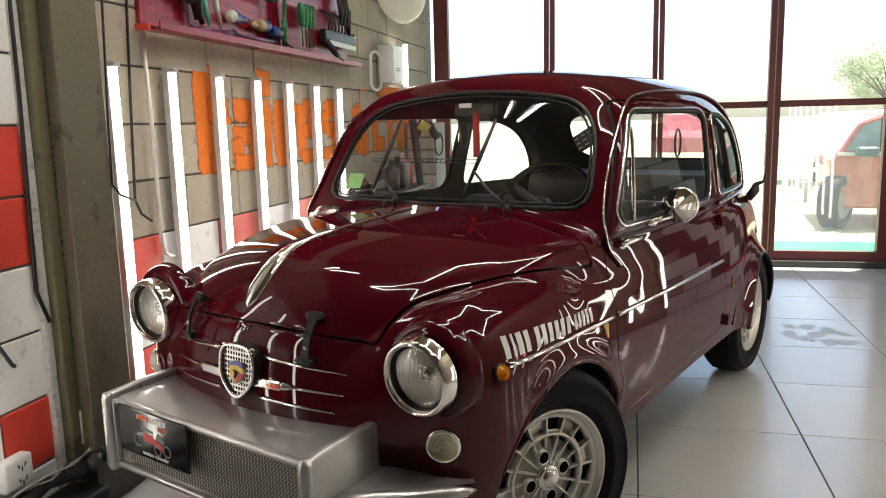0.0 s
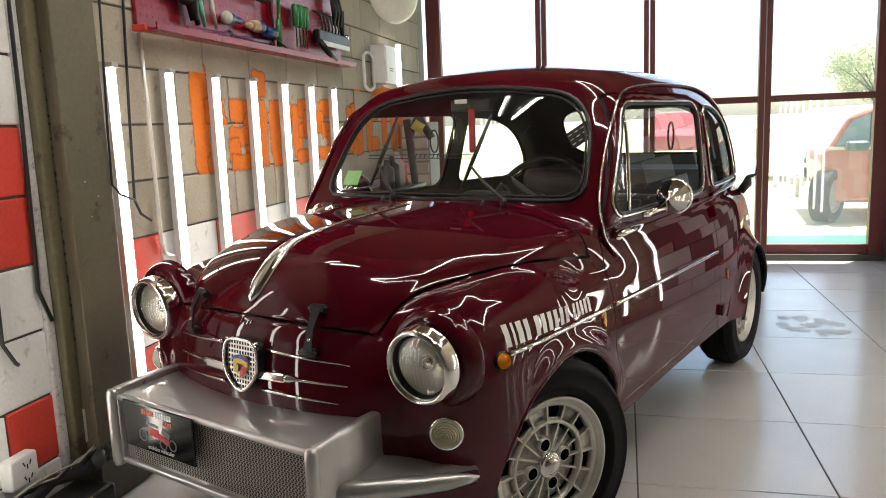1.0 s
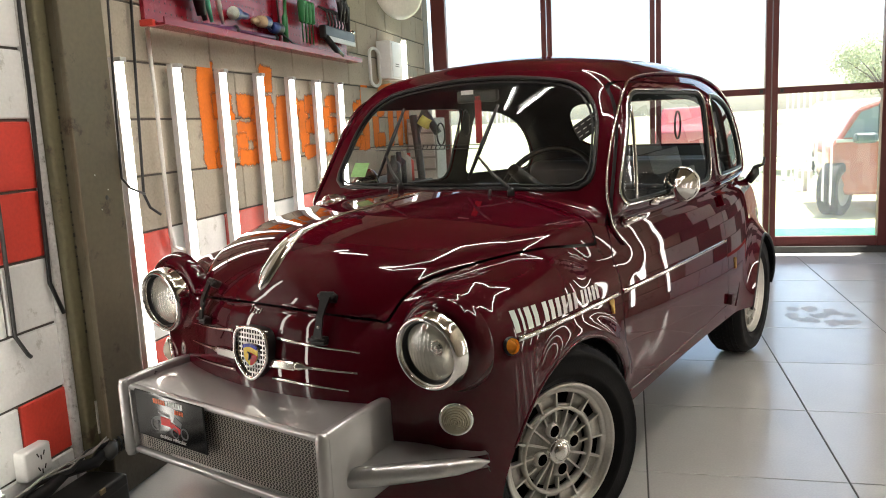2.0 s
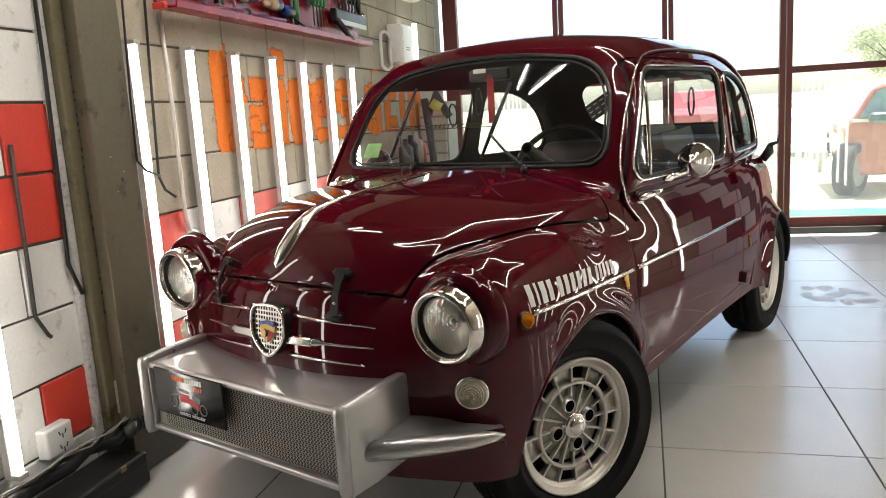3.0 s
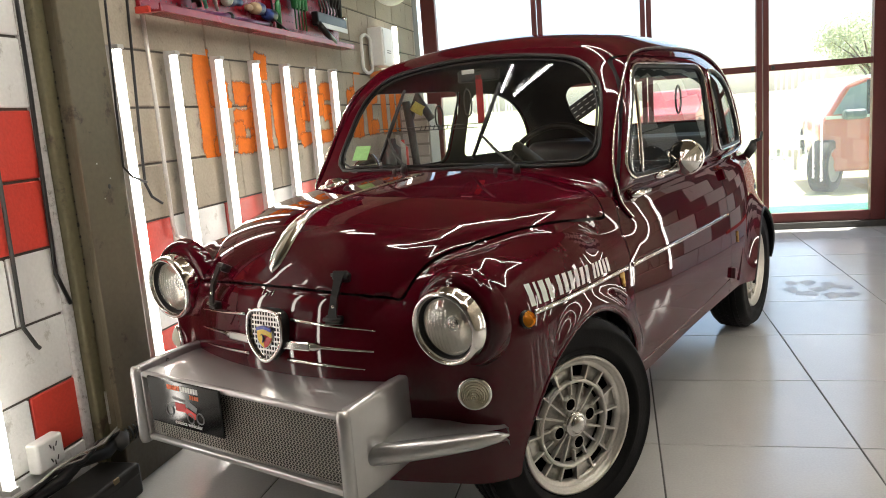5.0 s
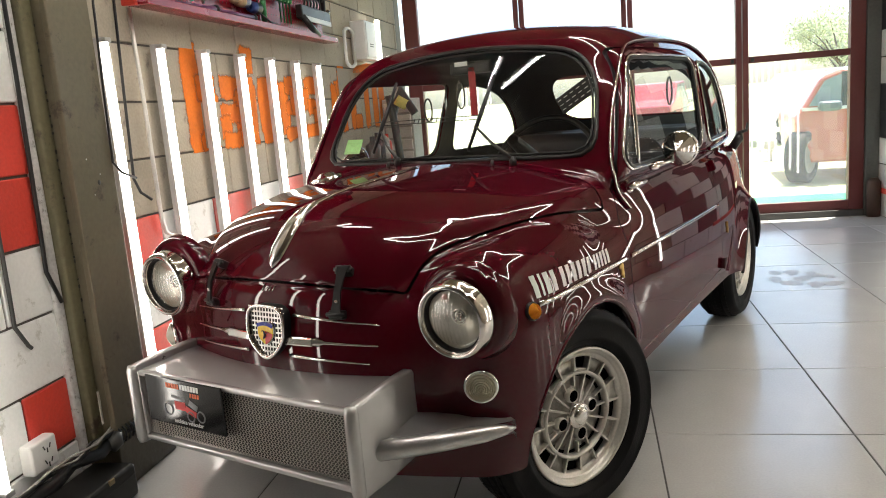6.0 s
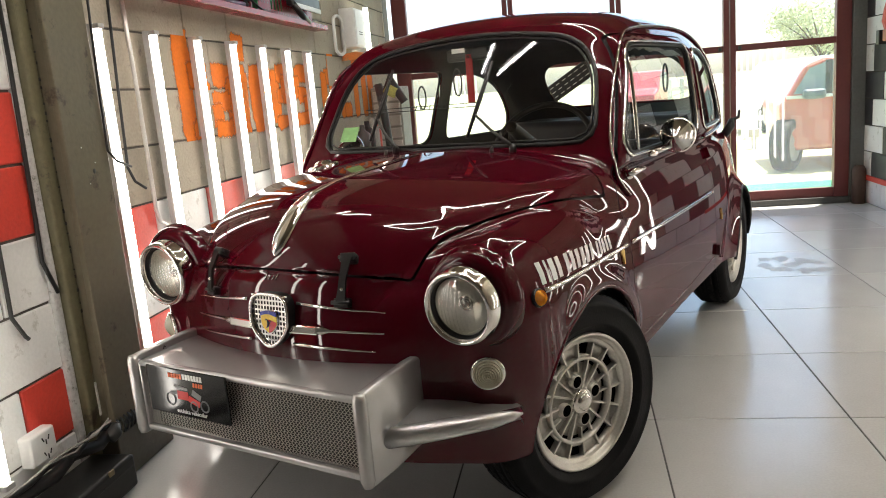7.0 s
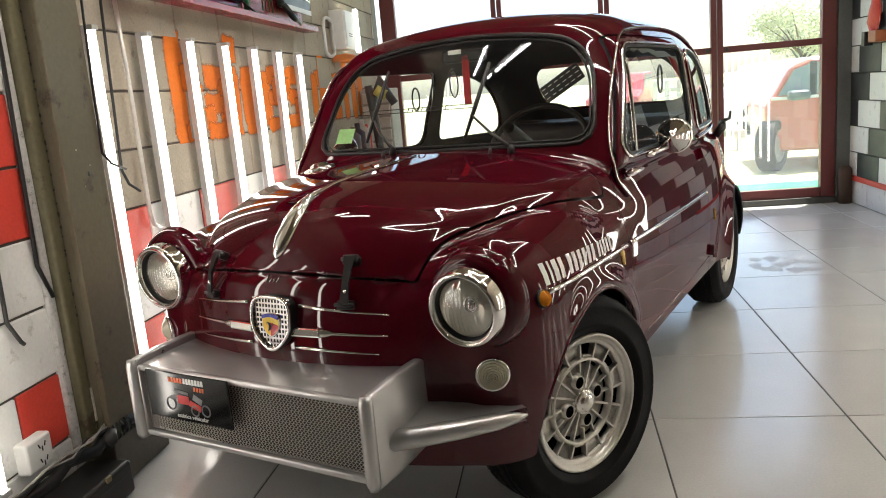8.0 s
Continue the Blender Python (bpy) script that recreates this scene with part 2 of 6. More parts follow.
# ---- floor tiles ----
def tiles():
    k = 0.0025
    b = box(k, k, -0.004, 0.6 - k, 0.6 - k, 0.0, 0.0012, 1)
    me = bpy.data.meshes.new("tile")
    b.to_mesh(me)
    b.free()
    me.materials.append(TILE)
    for i in range(-4, 4):
        for j in range(-8, 8):
            if (i + 1) * 0.6 <= -1.8 or i * 0.6 > 2.3:
                continue
            t = new("tile", me)
            t.parent = floor
            t.location = (i * 0.6, j * 0.6, 0)


# ---- block walls ----
def block_mesh(name, length, material):
    b = box(0, 0.004, 0.004, 0.012, length - 0.004, COURSE - 0.004, 0.0035, 1)
    me = bpy.data.meshes.new(name)
    b.to_mesh(me)
    b.free()
    me.materials.append(material)
    return me


def left_blocks():
    made = {}
    rnd = random.Random(4)
    for row in range(15):
        off = 0.341 if row % 2 == 0 else 0.145
        for col in range(-9, 11):
            y0 = off + col * LONG
            y1 = min(y0 + LONG, GLAZING)
            if y0 > GLAZING - 0.05 or y0 < -3.4:
                continue
            near = y0 < -0.3
            # unseen near end coloured dark, so the car's nose reflects an unlit wall
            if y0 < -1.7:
                paint = UNSEEN_WALL
            elif near:
                red = {5: (-2, -4), 4: (-3, -5), 1: (-2, -4), 3: (-5,), 2: (-5,)}.get(row, ())
                paint = (BLOCK_RED if col in red else BLOCK_WHITE) if row < 8 else BLOCK
            elif row < 4:
                paint = BLOCK_RED if (col + row) % 2 == 0 else BLOCK_WHITE
            else:
                paint = BLOCK
            key = (paint.name, round(y1 - y0, 3))
            if key not in made:
                made[key] = block_mesh("block", y1 - y0, paint)
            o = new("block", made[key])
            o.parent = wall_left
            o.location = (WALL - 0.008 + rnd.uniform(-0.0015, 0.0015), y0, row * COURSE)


def right_blocks():
    made = {}
    for row in range(15):
        off = 0.245 if row % 2 else 0.033
        for col in range(-13, 13):
            y0 = off + col * 0.41
            y1 = min(y0 + 0.41, GLAZING + 0.18)
            if y0 > GLAZING + 0.1 or y0 < BACK:
                continue
            if y0 < 1.9:
                paint = BLOCK
            else:
                paint = BLOCK_WHITE if row == 0 else (BLOCK_BLACK if (col + (row - 1) // 2) % 2 == 0 else BLOCK_WHITE)
            key = (paint.name, round(y1 - y0, 3))
            if key not in made:
                made[key] = block_mesh("block", y1 - y0, paint)
            o = new("block", made[key])
            o.parent = wall_right
            o.matrix_basis = pose(RIGHT + 0.008, y1, row * COURSE, 0, 0, 180)
left_blocks()
right_blocks()
tiles()
tagged(part("trim", box(RIGHT - 0.016, 3.0, COURSE - 0.02, RIGHT - 0.002, GLAZING + 0.1, COURSE + 0.02, 0.003), BLOCK_RED), "narrow red painted band along the checkered wall", "wall trim", kind="structure")


# ---- LED tubes on the wall ----
HOUSING = mat("grey_aluminium", (0.42, 0.41, 0.40), 0.45, 0.3, 0.08, 8, 80)
def led_tube(length):
    t = thing("led_tube", "lit white LED tube lamp fixed upright on the wall", "lamp", group="upright LED tubes")
    v, f = sweep([(0.024, 0, 0), (0.024, 0, length)], 0.014, 12)
    mesh("tube", v, f, LED, t)
    part("housing", box(-0.008, -0.018, -0.012, 0.016, 0.018, length + 0.012, 0.003), HOUSING, t)
    for z in (-0.012, length - 0.004):
        part("end_cap", box(0.012, -0.017, z, 0.042, 0.017, z + 0.016, 0.003), HOUSING, t)
    return t
first_tube = led_tube(1.2)
first_tube.matrix_basis = pose(WALL + 0.035, -0.125, 0.205)
for k in range(1, 7):
    copy_thing(first_tube, pose(WALL + 0.035, -0.125 + 0.3385 * k, 0.205))
for k in range(3):
    copy_thing(first_tube, pose(WALL + 0.035, -0.855 - 0.3385 * k, 0.22))
for k in range(8):
    copy_thing(first_tube, pose(RIGHT - 0.035, 2.01 - 0.3385 * k, 0.12, 0, 0, 180))


# ---- ceiling LED lights: a star of straight tubes ----
def ceiling_tube(a, b):
    d = Vector(b) - Vector(a)
    t = thing("ceiling_light", "lit white LED tube on the ceiling", "lamp", group="star ceiling lights")
    mesh("tube", *sweep([(0, 0, 0), (0, d.length, 0)], 0.0085, 10), CEILING_LED, t)
    part("housing", box(-0.02, 0, 0.018, 0.02, d.length, 0.05, 0.003), CASE, t)
    t.matrix_basis = Matrix.Translation(a) @ pose(0, 0, 0, 0, 0, math.degrees(math.atan2(d.y, d.x)) - 90)
    return t
def star(cx, cy, outer, inner):
    """The outline of a five-pointed star, one tube for each of its ten edges."""
    pts = [(cx + r * math.cos(math.radians(54 + 36 * k)), cy + r * math.sin(math.radians(54 + 36 * k)), TOP - 0.06) for k, r in enumerate((outer, inner) * 5)]
    for k in range(10):
        a, b = Vector(pts[k]), Vector(pts[(k + 1) % 10])
        ceiling_tube(a + (b - a) * 0.02, a + (b - a) * 0.98)
star(0.42, -0.2, 1.55, 0.66)
for a, b in (((-1.57, -0.165), (-1.37, -0.055)), ((-1.49, -0.23), (-1.11, -0.196))):
    t = ceiling_tube((*a, 2.6), (*b, 2.6))
    for k in (0.1, 0.9):
        p = (Vector(b) - Vector(a)).length * k
        mesh("hanger", *bar((0, p, 0.04), (0, p, TOP - 2.6), 0.004, 6), DARK_STEEL, t)

# ---- steel column, base channel ----
column = thing("column", "olive painted steel column standing against the block wall", "column", kind="structure")
part("flange", box(-1.69, -0.415, 0, -1.67, -0.215, TOP, 0.004), OLIVE, column, "olive painted face with scuffs")
part("web", box(WALL - 0.01, -0.41, 0, -1.69, -0.33, TOP, 0.003), OLIVE, column)
part("web", box(WALL - 0.01, -0.27, 0, -1.69, -0.22, TOP, 0.003), OLIVE, column)
part("edge_angle", box(WALL - 0.01, -0.46, 0, -1.715, -0.41, TOP, 0.008, 3), mat("light_olive_steel", (0.14, 0.125, 0.07), 0.5, 0.1, 0.2, 5, 60, 0.3, wear=(0.07, 0.055, 0.035), wear_amount=0.2), column, "worn light olive angle iron")
part("plaster_fillet", box(WALL - 0.01, -0.495, 0, -1.738, -0.46, TOP, 0.008, 2), mat("pale_plaster", (0.52, 0.51, 0.50), 0.9, 0.0, 0.25, 14, 80, 0.8, wear=(0.2, 0.19, 0.17), wear_amount=0.25), column, "rough pale plaster strip")
rnd = random.Random(12)
for k in range(26):
    z = 0.55 + 0.035 * k + rnd.uniform(-0.012, 0.012)
    w, h = rnd.uniform(0.0015, 0.004), rnd.uniform(0.004, 0.014)
    part("chip", box(-1.7165, -0.414 - w, z, -1.7135, -0.414 + w, z + h, 0.0007, 1), DARK_STEEL, column, "rusty chip in the paint" if k == 0 else "")
for y, z, r in ((-0.300, 0.965, 0.0075), (-0.345, 1.04, 0.0025), (-0.33, 0.93, 0.002), (-0.29, 0.99, 0.002)):
    mesh("fleck", *moved(lathe([(0.0, -0.001), (r, -0.0006), (r * 1.05, 0.0)], 12), Matrix.Translation((-1.6695, y, z)) @ Matrix.Rotation(math.pi / 2, 4, "Z")), DARK_STEEL if r > 0.005 else CASE, column)
tagged(part("cable_channel", box(WALL + 0.006, -0.435, 0.0, -1.655, -0.13, 0.150, 0.004), mat("dark_olive_steel", (0.085, 0.074, 0.050), 0.42, 0.2, 0.25, 5, 60, 0.3, wear=(0.17, 0.15, 0.12), wear_amount=0.05)), "dark olive steel cover at the column's foot", "cable channel")
power = thing("power_box", "black plastic box on the floor along the wall", "box")
part("body", box(WALL + 0.01, -1.6, 0.0, -1.60, -0.445, 0.105, 0.012, 3), BLACK, power)
part("seam", box(WALL + 0.012, -1.59, 0.070, -1.598, -0.46, 0.074, 0.001), DARK_STEEL, power)
part("clip", box(-1.604, -0.580, 0.092, -1.597, -0.556, 0.109, 0.002), mat("brass_clip", (0.28, 0.22, 0.12), 0.5, 0.6, 0.1, 20, 100), power, "small brass clip")
part("plaster_daub", box(-1.7165, -0.418, 0.215, -1.712, -0.385, 0.325, 0.0018, 2), mat("plaster_smear", (0.50, 0.48, 0.44), 0.9, 0, 0.2, 30, 120, 0.8), column, "pale plaster smear at the column's foot")

# ---- outside ----
GRASS = mat("dry_grass", (0.48, 0.48, 0.24), 0.9, 0.0, 0.3, 2, 40, 0.6, wear=(0.5, 0.46, 0.32), wear_amount=0.3)
GREEN = mat("green_turf", (0.02, 0.29, 0.11), 0.9, 0.0, 0.15, 5, 120, 0.5)
ground = tagged(mesh("ground", *cuboid(-300, GLAZING + 0.25, -0.3, 300, 600, -0.06), GRASS, smooth=False), "sunlit dry grass outside the workshop", "ground", kind="structure")
tagged(part("turf", box(-2.2, GLAZING + 0.26, -0.06, 2.9, GLAZING + 1.55, -0.03, 0.004), GREEN), "strip of green artificial turf outside the glazed front", "turf", kind="structure")

# ---- the car's form ----
CAR = pose(-0.8183, -0.2763, 0, 0, 0, -22.35)


def spline(pairs):
    """A natural cubic through (x, value) pairs, held level past its ends."""
    xs, ys = np.array([p[0] for p in pairs], float), np.array([p[1] for p in pairs], float)
    n = len(xs)
    h = np.diff(xs)
    a, r = np.eye(n), np.zeros(n)
    for i in range(1, n - 1):
        a[i, i - 1:i + 2] = h[i - 1], 2 * (h[i - 1] + h[i]), h[i]
        r[i] = 6 * ((ys[i + 1] - ys[i]) / h[i] - (ys[i] - ys[i - 1]) / h[i - 1])
    m = np.linalg.solve(a, r)

    def exact(x):
        i = np.clip(np.searchsorted(xs, x) - 1, 0, n - 2)
        d, e, k = x - xs[i], xs[i + 1] - x, h[i]
        return (m[i] * e ** 3 + m[i + 1] * d ** 3) / (6 * k) + (ys[i] / k - m[i] * k / 6) * e + (ys[i + 1] / k - m[i + 1] * k / 6) * d
    fine = np.linspace(xs[0], xs[-1], 6000)
    table = exact(fine)
    return lambda x: np.interp(x, fine, table)


def smax(a, b, k):
    h = np.maximum(k - np.abs(a - b), 0) / k
    return np.maximum(a, b) + h * h * k / 4


def smin(a, b, k):
    return -smax(-a, -b, k)


plan_width = spline([(-0.5, 0.575), (-0.3, 0.622), (-0.1, 0.646), (0.1, 0.657), (0.4, 0.664), (1.0, 0.670), (1.5, 0.664), (1.8, 0.645), (2.1, 0.60), (2.4, 0.545), (2.7, 0.47)])
side_lean = spline([(0.1, 0.90), (0.25, 0.965), (0.4, 0.998), (0.52, 1.0), (0.65, 0.982), (0.75, 0.955), (0.85, 0.915), (1.0, 0.85)])
deck = spline([(-0.5, 0.80), (-0.42, 0.82), (-0.33, 0.851), (-0.24, 0.879), (0.0, 0.909), (0.24, 0.924), (0.5, 0.936), (0.9, 0.945), (2.0, 0.96), (2.25, 0.93), (2.45, 0.85), (2.7, 0.66)])
deck_fall = spline([(-0.5, 0.819), (-0.2, 0.519), (0.0, 0.309), (0.36, 0.209), (0.6, 0.209), (2.0, 0.419), (2.6, 0.519)])
nose = spline([(0.1, -0.40), (0.3, -0.44), (0.5, -0.455), (0.6, -0.447), (0.7, -0.428), (0.8, -0.40), (1.0, -0.32)])
tail = spline([(0.1, 2.52), (0.4, 2.62), (0.6, 2.64), (0.8, 2.55), (1.0, 2.4)])
roof = spline([(0.4, 1.275), (0.62, 1.333), (0.8, 1.369), (1.0, 1.377), (1.2, 1.376), (1.5, 1.364), (1.8, 1.33), (2.1, 1.26), (2.4, 1.12)])
hood_edge = spline([(-0.5, 0.361), (-0.35, 0.391), (-0.2, 0.451), (0.0, 0.531), (0.2, 0.591), (0.4, 0.636), (0.6, 0.686), (0.9, 0.726), (2.6, 0.626)])
fender_x = spline([(-0.5, 0.50), (-0.3, 0.505), (0.0, 0.505), (0.4, 0.50), (0.8, 0.49)])
fender_r = spline([(-0.5, 0.116), (-0.3, 0.124), (0.0, 0.128), (0.4, 0.12), (0.8, 0.10)])
fender_top = spline([(-0.5, 0.745), (-0.3, 0.762), (-0.1, 0.775), (0.1, 0.784), (0.36, 0.80), (0.55, 0.84), (0.8, 0.87), (1.9, 0.86), (2.2, 0.82), (2.6, 0.6)])


def body(x, y, z):
    """Below nought inside the car's outer skin, above nought outside."""
    x = np.abs(x)
    side = x - plan_width(y) * side_lean(z)
    top = (z - deck(y) + deck_fall(y) * x * x) * 0.9
    front = nose(z) + 0.5 * x * x - y
    back = (y - tail(z) + 0.5 * x * x) * 0.9
    lid = smax(smax(top, (x - hood_edge(y)) * 0.93, 0.0725), side, 0.05)
    shelf = smax(side, (z - fender_top(y) + 0.9 * (x - 0.5) ** 2) * 0.95, 0.13)
    hull = smin(lid, shelf, 0.010)
    hull = smax(hull, front, 0.13)
    hull = smax(hull, back, 0.2)
    cx, r, ct = fender_x(y), fender_r(y), fender_top(y)
    run = smin(y + 0.1, 0.22, 0.06)
    cx, r, ct = cx - 0.0043, r * 1.0225, ct - 0.0077 + 0.1751 * run + 0.1997 * run * run
    rz, k = 0.146, 1.805
    lobe = ((np.abs((x - cx) / r) ** k + np.abs((z - ct + rz) / np.where(z > ct - rz, rz, 0.42)) ** k + 1e-6) ** (1 / k) - 1) * r
    lobe = smax(lobe, -0.3433 + 1.2395 * (x - 0.505) ** 2 - y - 0.2589 * smax(z - 0.64, 0.0, 0.08), 0.159)
    lobe = smax(lobe, y - 0.35, 0.3)
    hull = smin(hull, lobe, 0.033)
    flare = (np.sqrt(((x - 0.55) / 0.175) ** 2 + ((y - 1.98) / 0.39) ** 2 + ((z - 0.33) / 0.30) ** 2 + 1e-6) - 1) * 0.2
    hull = smin(hull, flare, 0.05)
    ring = np.hypot(y - 0.085, z - 0.268) - 0.318
    lip = np.sqrt(ring ** 2 + (x - plan_width(y) * side_lean(z) + 0.021) ** 2 + 1e-7) - 0.030
    hull = smin(hull, smax(smax(lip, 0.36 - z, 0.08), -0.12 - y, 0.12), 0.035)
    g_side = (x - 0.631 + 0.13 * (z - 0.9) + 0.12 * np.maximum(z - 0.9, 0) ** 2 + 0.01 * np.maximum(y - 0.6, 0) ** 2 + 0.013 * np.maximum(y - 0.6, 0) ** 3 + 0.06 * np.maximum(y - 1.35, 0) ** 2) * 0.957
    g_top = z - roof(y) + 0.20 * x * x
    g_front = (0.412 + 0.60 * (z - 0.953) + 0.07 * x * x - y) * 0.857
    g_back = (y - 2.08 + 1.05 * (z - 1.25) + 0.35 * x * x) * 0.69
    cabin = smax(g_side, g_top, 0.14)
    cabin = smax(cabin, g_front, 0.055)
    cabin = smax(cabin, g_back, 0.16)
    cabin = smax(cabin, 0.84 - z, 0.05)
    # the front lid's rolled lip above its gap, and the nose panel turned in below it
    gap = z - 0.712 + 0.2 * x * x
    above = 0.5 + 0.5 * np.tanh(gap / 0.004)
    roll = -0.005 * above * np.exp(-np.maximum(gap, 0) / 0.035) + 0.007 * (1 - above) * np.exp(np.minimum(gap, 0) / 0.022)
    hull = hull + roll * np.clip((hood_edge(y) + 0.01 - x) / 0.04, 0, 1) * (y < -0.1)
    return smin(hull, cabin, 0.02)


def slope(p, e=0.002):
    x, y, z = p.T
    g = np.stack([body(x + e, y, z) - body(x - e, y, z), body(x, y + e, z) - body(x, y - e, z), body(x, y, z + e) - body(x, y, z - e)], 1) / (2 * e)
    return g


def skin(step):
    """The car's outer skin as a net of triangles with exact places and normals."""
    xs, ys, zs = (np.arange(a, b, step) for a, b in ((-0.84 + step / 2, 0.84, ), (-0.56, 2.80), (0.12, 1.48)))
    f = np.empty((len(xs), len(ys), len(zs)), np.float32)
    yy, zz = np.meshgrid(ys, zs, indexing="ij")
    for i, x in enumerate(xs):
        f[i] = body(np.full_like(yy, x), yy, zz)
    inside = f < 0
    cell = np.zeros(tuple(n - 1 for n in f.shape), np.int8)
    total = np.zeros((*cell.shape, 3), np.float32)
    count = np.zeros(cell.shape, np.float32)
    o = (slice(None, -1), slice(1, None))
    for ax in range(3):
        for a in (0, 1):
            for b in (0, 1):
                s0, s1 = [None] * 3, [None] * 3
                rest = [k for k in range(3) if k != ax]
                s0[ax], s1[ax] = o[0], o[1]
                s0[rest[0]] = s1[rest[0]] = o[a]
                s0[rest[1]] = s1[rest[1]] = o[b]
                f0, f1 = f[tuple(s0)], f[tuple(s1)]
                hit = (f0 < 0) != (f1 < 0)
                t = np.where(hit, f0 / np.where(hit, f0 - f1, 1), 0)
                off = np.zeros((*cell.shape, 3), np.float32)
                off[..., ax], off[..., rest[0]], off[..., rest[1]] = t, a, b
                total += off * hit[..., None]
                count += hit
    used = count > 0
    index = np.full(cell.shape, -1, np.int64)
    index[used] = np.arange(used.sum())
    base = np.argwhere(used)
    p = (base + total[used] / count[used][:, None]) * step + np.array([xs[0], ys[0], zs[0]])
    quads = []
    for ax in range(3):
        rest = [k for k in range(3) if k != ax]
        a, b = f.shape, None
        s0, s1 = [slice(1, -1)] * 3, [slice(1, -1)] * 3
        s0[ax], s1[ax] = slice(0, -1), slice(1, None)
        in0, in1 = inside[tuple(s0)], inside[tuple(s1)]
        for flip in (False, True):
            where = np.argwhere(in0 & ~in1 if not flip else ~in0 & in1)
            for k in rest:
                where[:, k] += 1
            c = []
            for da, db in ((1, 1), (0, 1), (0, 0), (1, 0)):
                w = where.copy()
                w[:, rest[0]] -= da
                w[:, rest[1]] -= db
                c.append(index[tuple(w.T)])
            q = np.stack(c, 1)
            if flip != (ax == 1):
                q = q[:, ::-1]
            quads.append(q)
    q = np.vstack(quads)
    tri = np.vstack([q[:, [0, 1, 2]], q[:, [0, 2, 3]]])
    for _ in range(4):
        g = slope(p)
        d = body(*p.T)
        p = p - np.clip(d / np.maximum((g * g).sum(1), 0.05), -step, step)[:, None] * g
    g = slope(p)
    n = g / np.linalg.norm(g, axis=1, keepdims=True)
    return p, n, tri


def clip(piece, d, keep=-1):
    """The part of a net where the field d (one value a vertex) has the wanted sign, cut cleanly."""
    p, n, tri = piece
    d = d * (-keep)
    d = np.where(np.abs(d) < 1e-6, 1e-6, d)
    neg = d[tri] < 0
    full = tri[neg.all(1)]
    mixed = tri[neg.any(1) & ~neg.all(1)]
    pts, nor, seen, out = [], [], {}, []
    base = len(p)

    def cut(a, b):
        key = (a, b) if a < b else (b, a)
        if key not in seen:
            t = d[a] / (d[a] - d[b])
            pts.append(p[a] + t * (p[b] - p[a]))
            m = n[a] + t * (n[b] - n[a])
            nor.append(m / np.linalg.norm(m))
            seen[key] = base + len(pts) - 1
        return seen[key]
    for t in mixed.tolist():
        poly = []
        for k in range(3):
            a, b = t[k], t[(k + 1) % 3]
            if d[a] < 0:
                poly.append(a)
            if (d[a] < 0) != (d[b] < 0):
                poly.append(cut(a, b))
        for k in range(1, len(poly) - 1):
            out.append((poly[0], poly[k], poly[k + 1]))
    tri2 = np.vstack([full, np.array(out, np.int64).reshape(-1, 3)])
    p2 = np.vstack([p, np.array(pts).reshape(-1, 3)])
    n2 = np.vstack([n, np.array(nor).reshape(-1, 3)])
    live = np.unique(tri2)
    back = np.full(len(p2), -1)
    back[live] = np.arange(len(live))
    return p2[live], n2[live], back[tri2]


def polygon(pts, k):
    """A field over two coordinates: below nought inside a convex outline (anticlockwise) with rounded corners."""
    def value(u, v):
        d = None
        for (u0, v0), (u1, v1) in zip(pts, pts[1:] + pts[:1]):
            h = math.hypot(u1 - u0, v1 - v0)
            e = ((u - u0) * (v1 - v0) - (v - v0) * (u1 - u0)) / h
            d = e if d is None else smax(d, e, k)
        return d
    return value


def outline(field, centre, count=64, grow=0.0):
    """Points where the field is nought, round a centre."""
    w = np.arange(count) * 2 * math.pi / count
    lo, hi = np.zeros(count), np.full(count, 1.5)
    for _ in range(40):
        mid = (lo + hi) / 2
        out = field(centre[0] + mid * np.cos(w), centre[1] + mid * np.sin(w)) > grow
        lo, hi = np.where(out, lo, mid), np.where(out, mid, hi)
    return np.stack([centre[0] + lo * np.cos(w), centre[1] + lo * np.sin(w)], 1)


def seek(fixed, axis, start, end):
    """Goes from outside (start) to the skin along one axis: fixed holds the other two coordinates in x, y, z order."""
    fixed = np.atleast_2d(np.array(fixed, float))
    rest = [k for k in range(3) if k != axis]
    p = np.zeros((len(fixed), 3))
    p[:, rest] = fixed
    steps = np.linspace(start, end, 160)
    q = np.repeat(p[None], len(steps), 0)
    q[:, :, axis] = steps[:, None]
    inn = body(q[..., 0], q[..., 1], q[..., 2]) < 0
    hi = np.where(inn.any(0), steps[inn.argmax(0)], end)
    lo = hi - (steps[1] - steps[0])
    for _ in range(16):
        mid = (lo + hi) / 2
        p[:, axis] = mid
        inn = body(*p.T) < 0
        hi, lo = np.where(inn, mid, hi), np.where(inn, lo, mid)
    p[:, axis] = hi
    return p


def on_side(yz, sign=1):
    p = seek(yz, 0, 0.85, 0.0)
    p[:, 0] *= sign
    return p


def on_nose(xz):
    return seek(xz, 1, -0.7, 0.6)


def on_top(xy):
    return seek(xy, 2, 1.5, 0.3)


def normals_at(p):
    g = slope(np.atleast_2d(p))
    return g / np.linalg.norm(g, axis=1, keepdims=True)


door_window = polygon([(0.42, 0.884), (1.305, 0.884), (1.380, 1.22), (0.638, 1.22)], 0.07)
quarter_window = polygon([(1.425, 0.890), (1.98, 0.888), (2.00, 0.95), (1.90, 1.11), (1.69, 1.206), (1.46, 1.206)], 0.06)
def windscreen_field(x, z):
    u = x - 0.012
    return smax(smax(np.abs(u) - 0.527 + 0.17 * (z - 0.94), z - 1.290 + 0.24 * u * u, 0.14), 0.934 - z, 0.07)
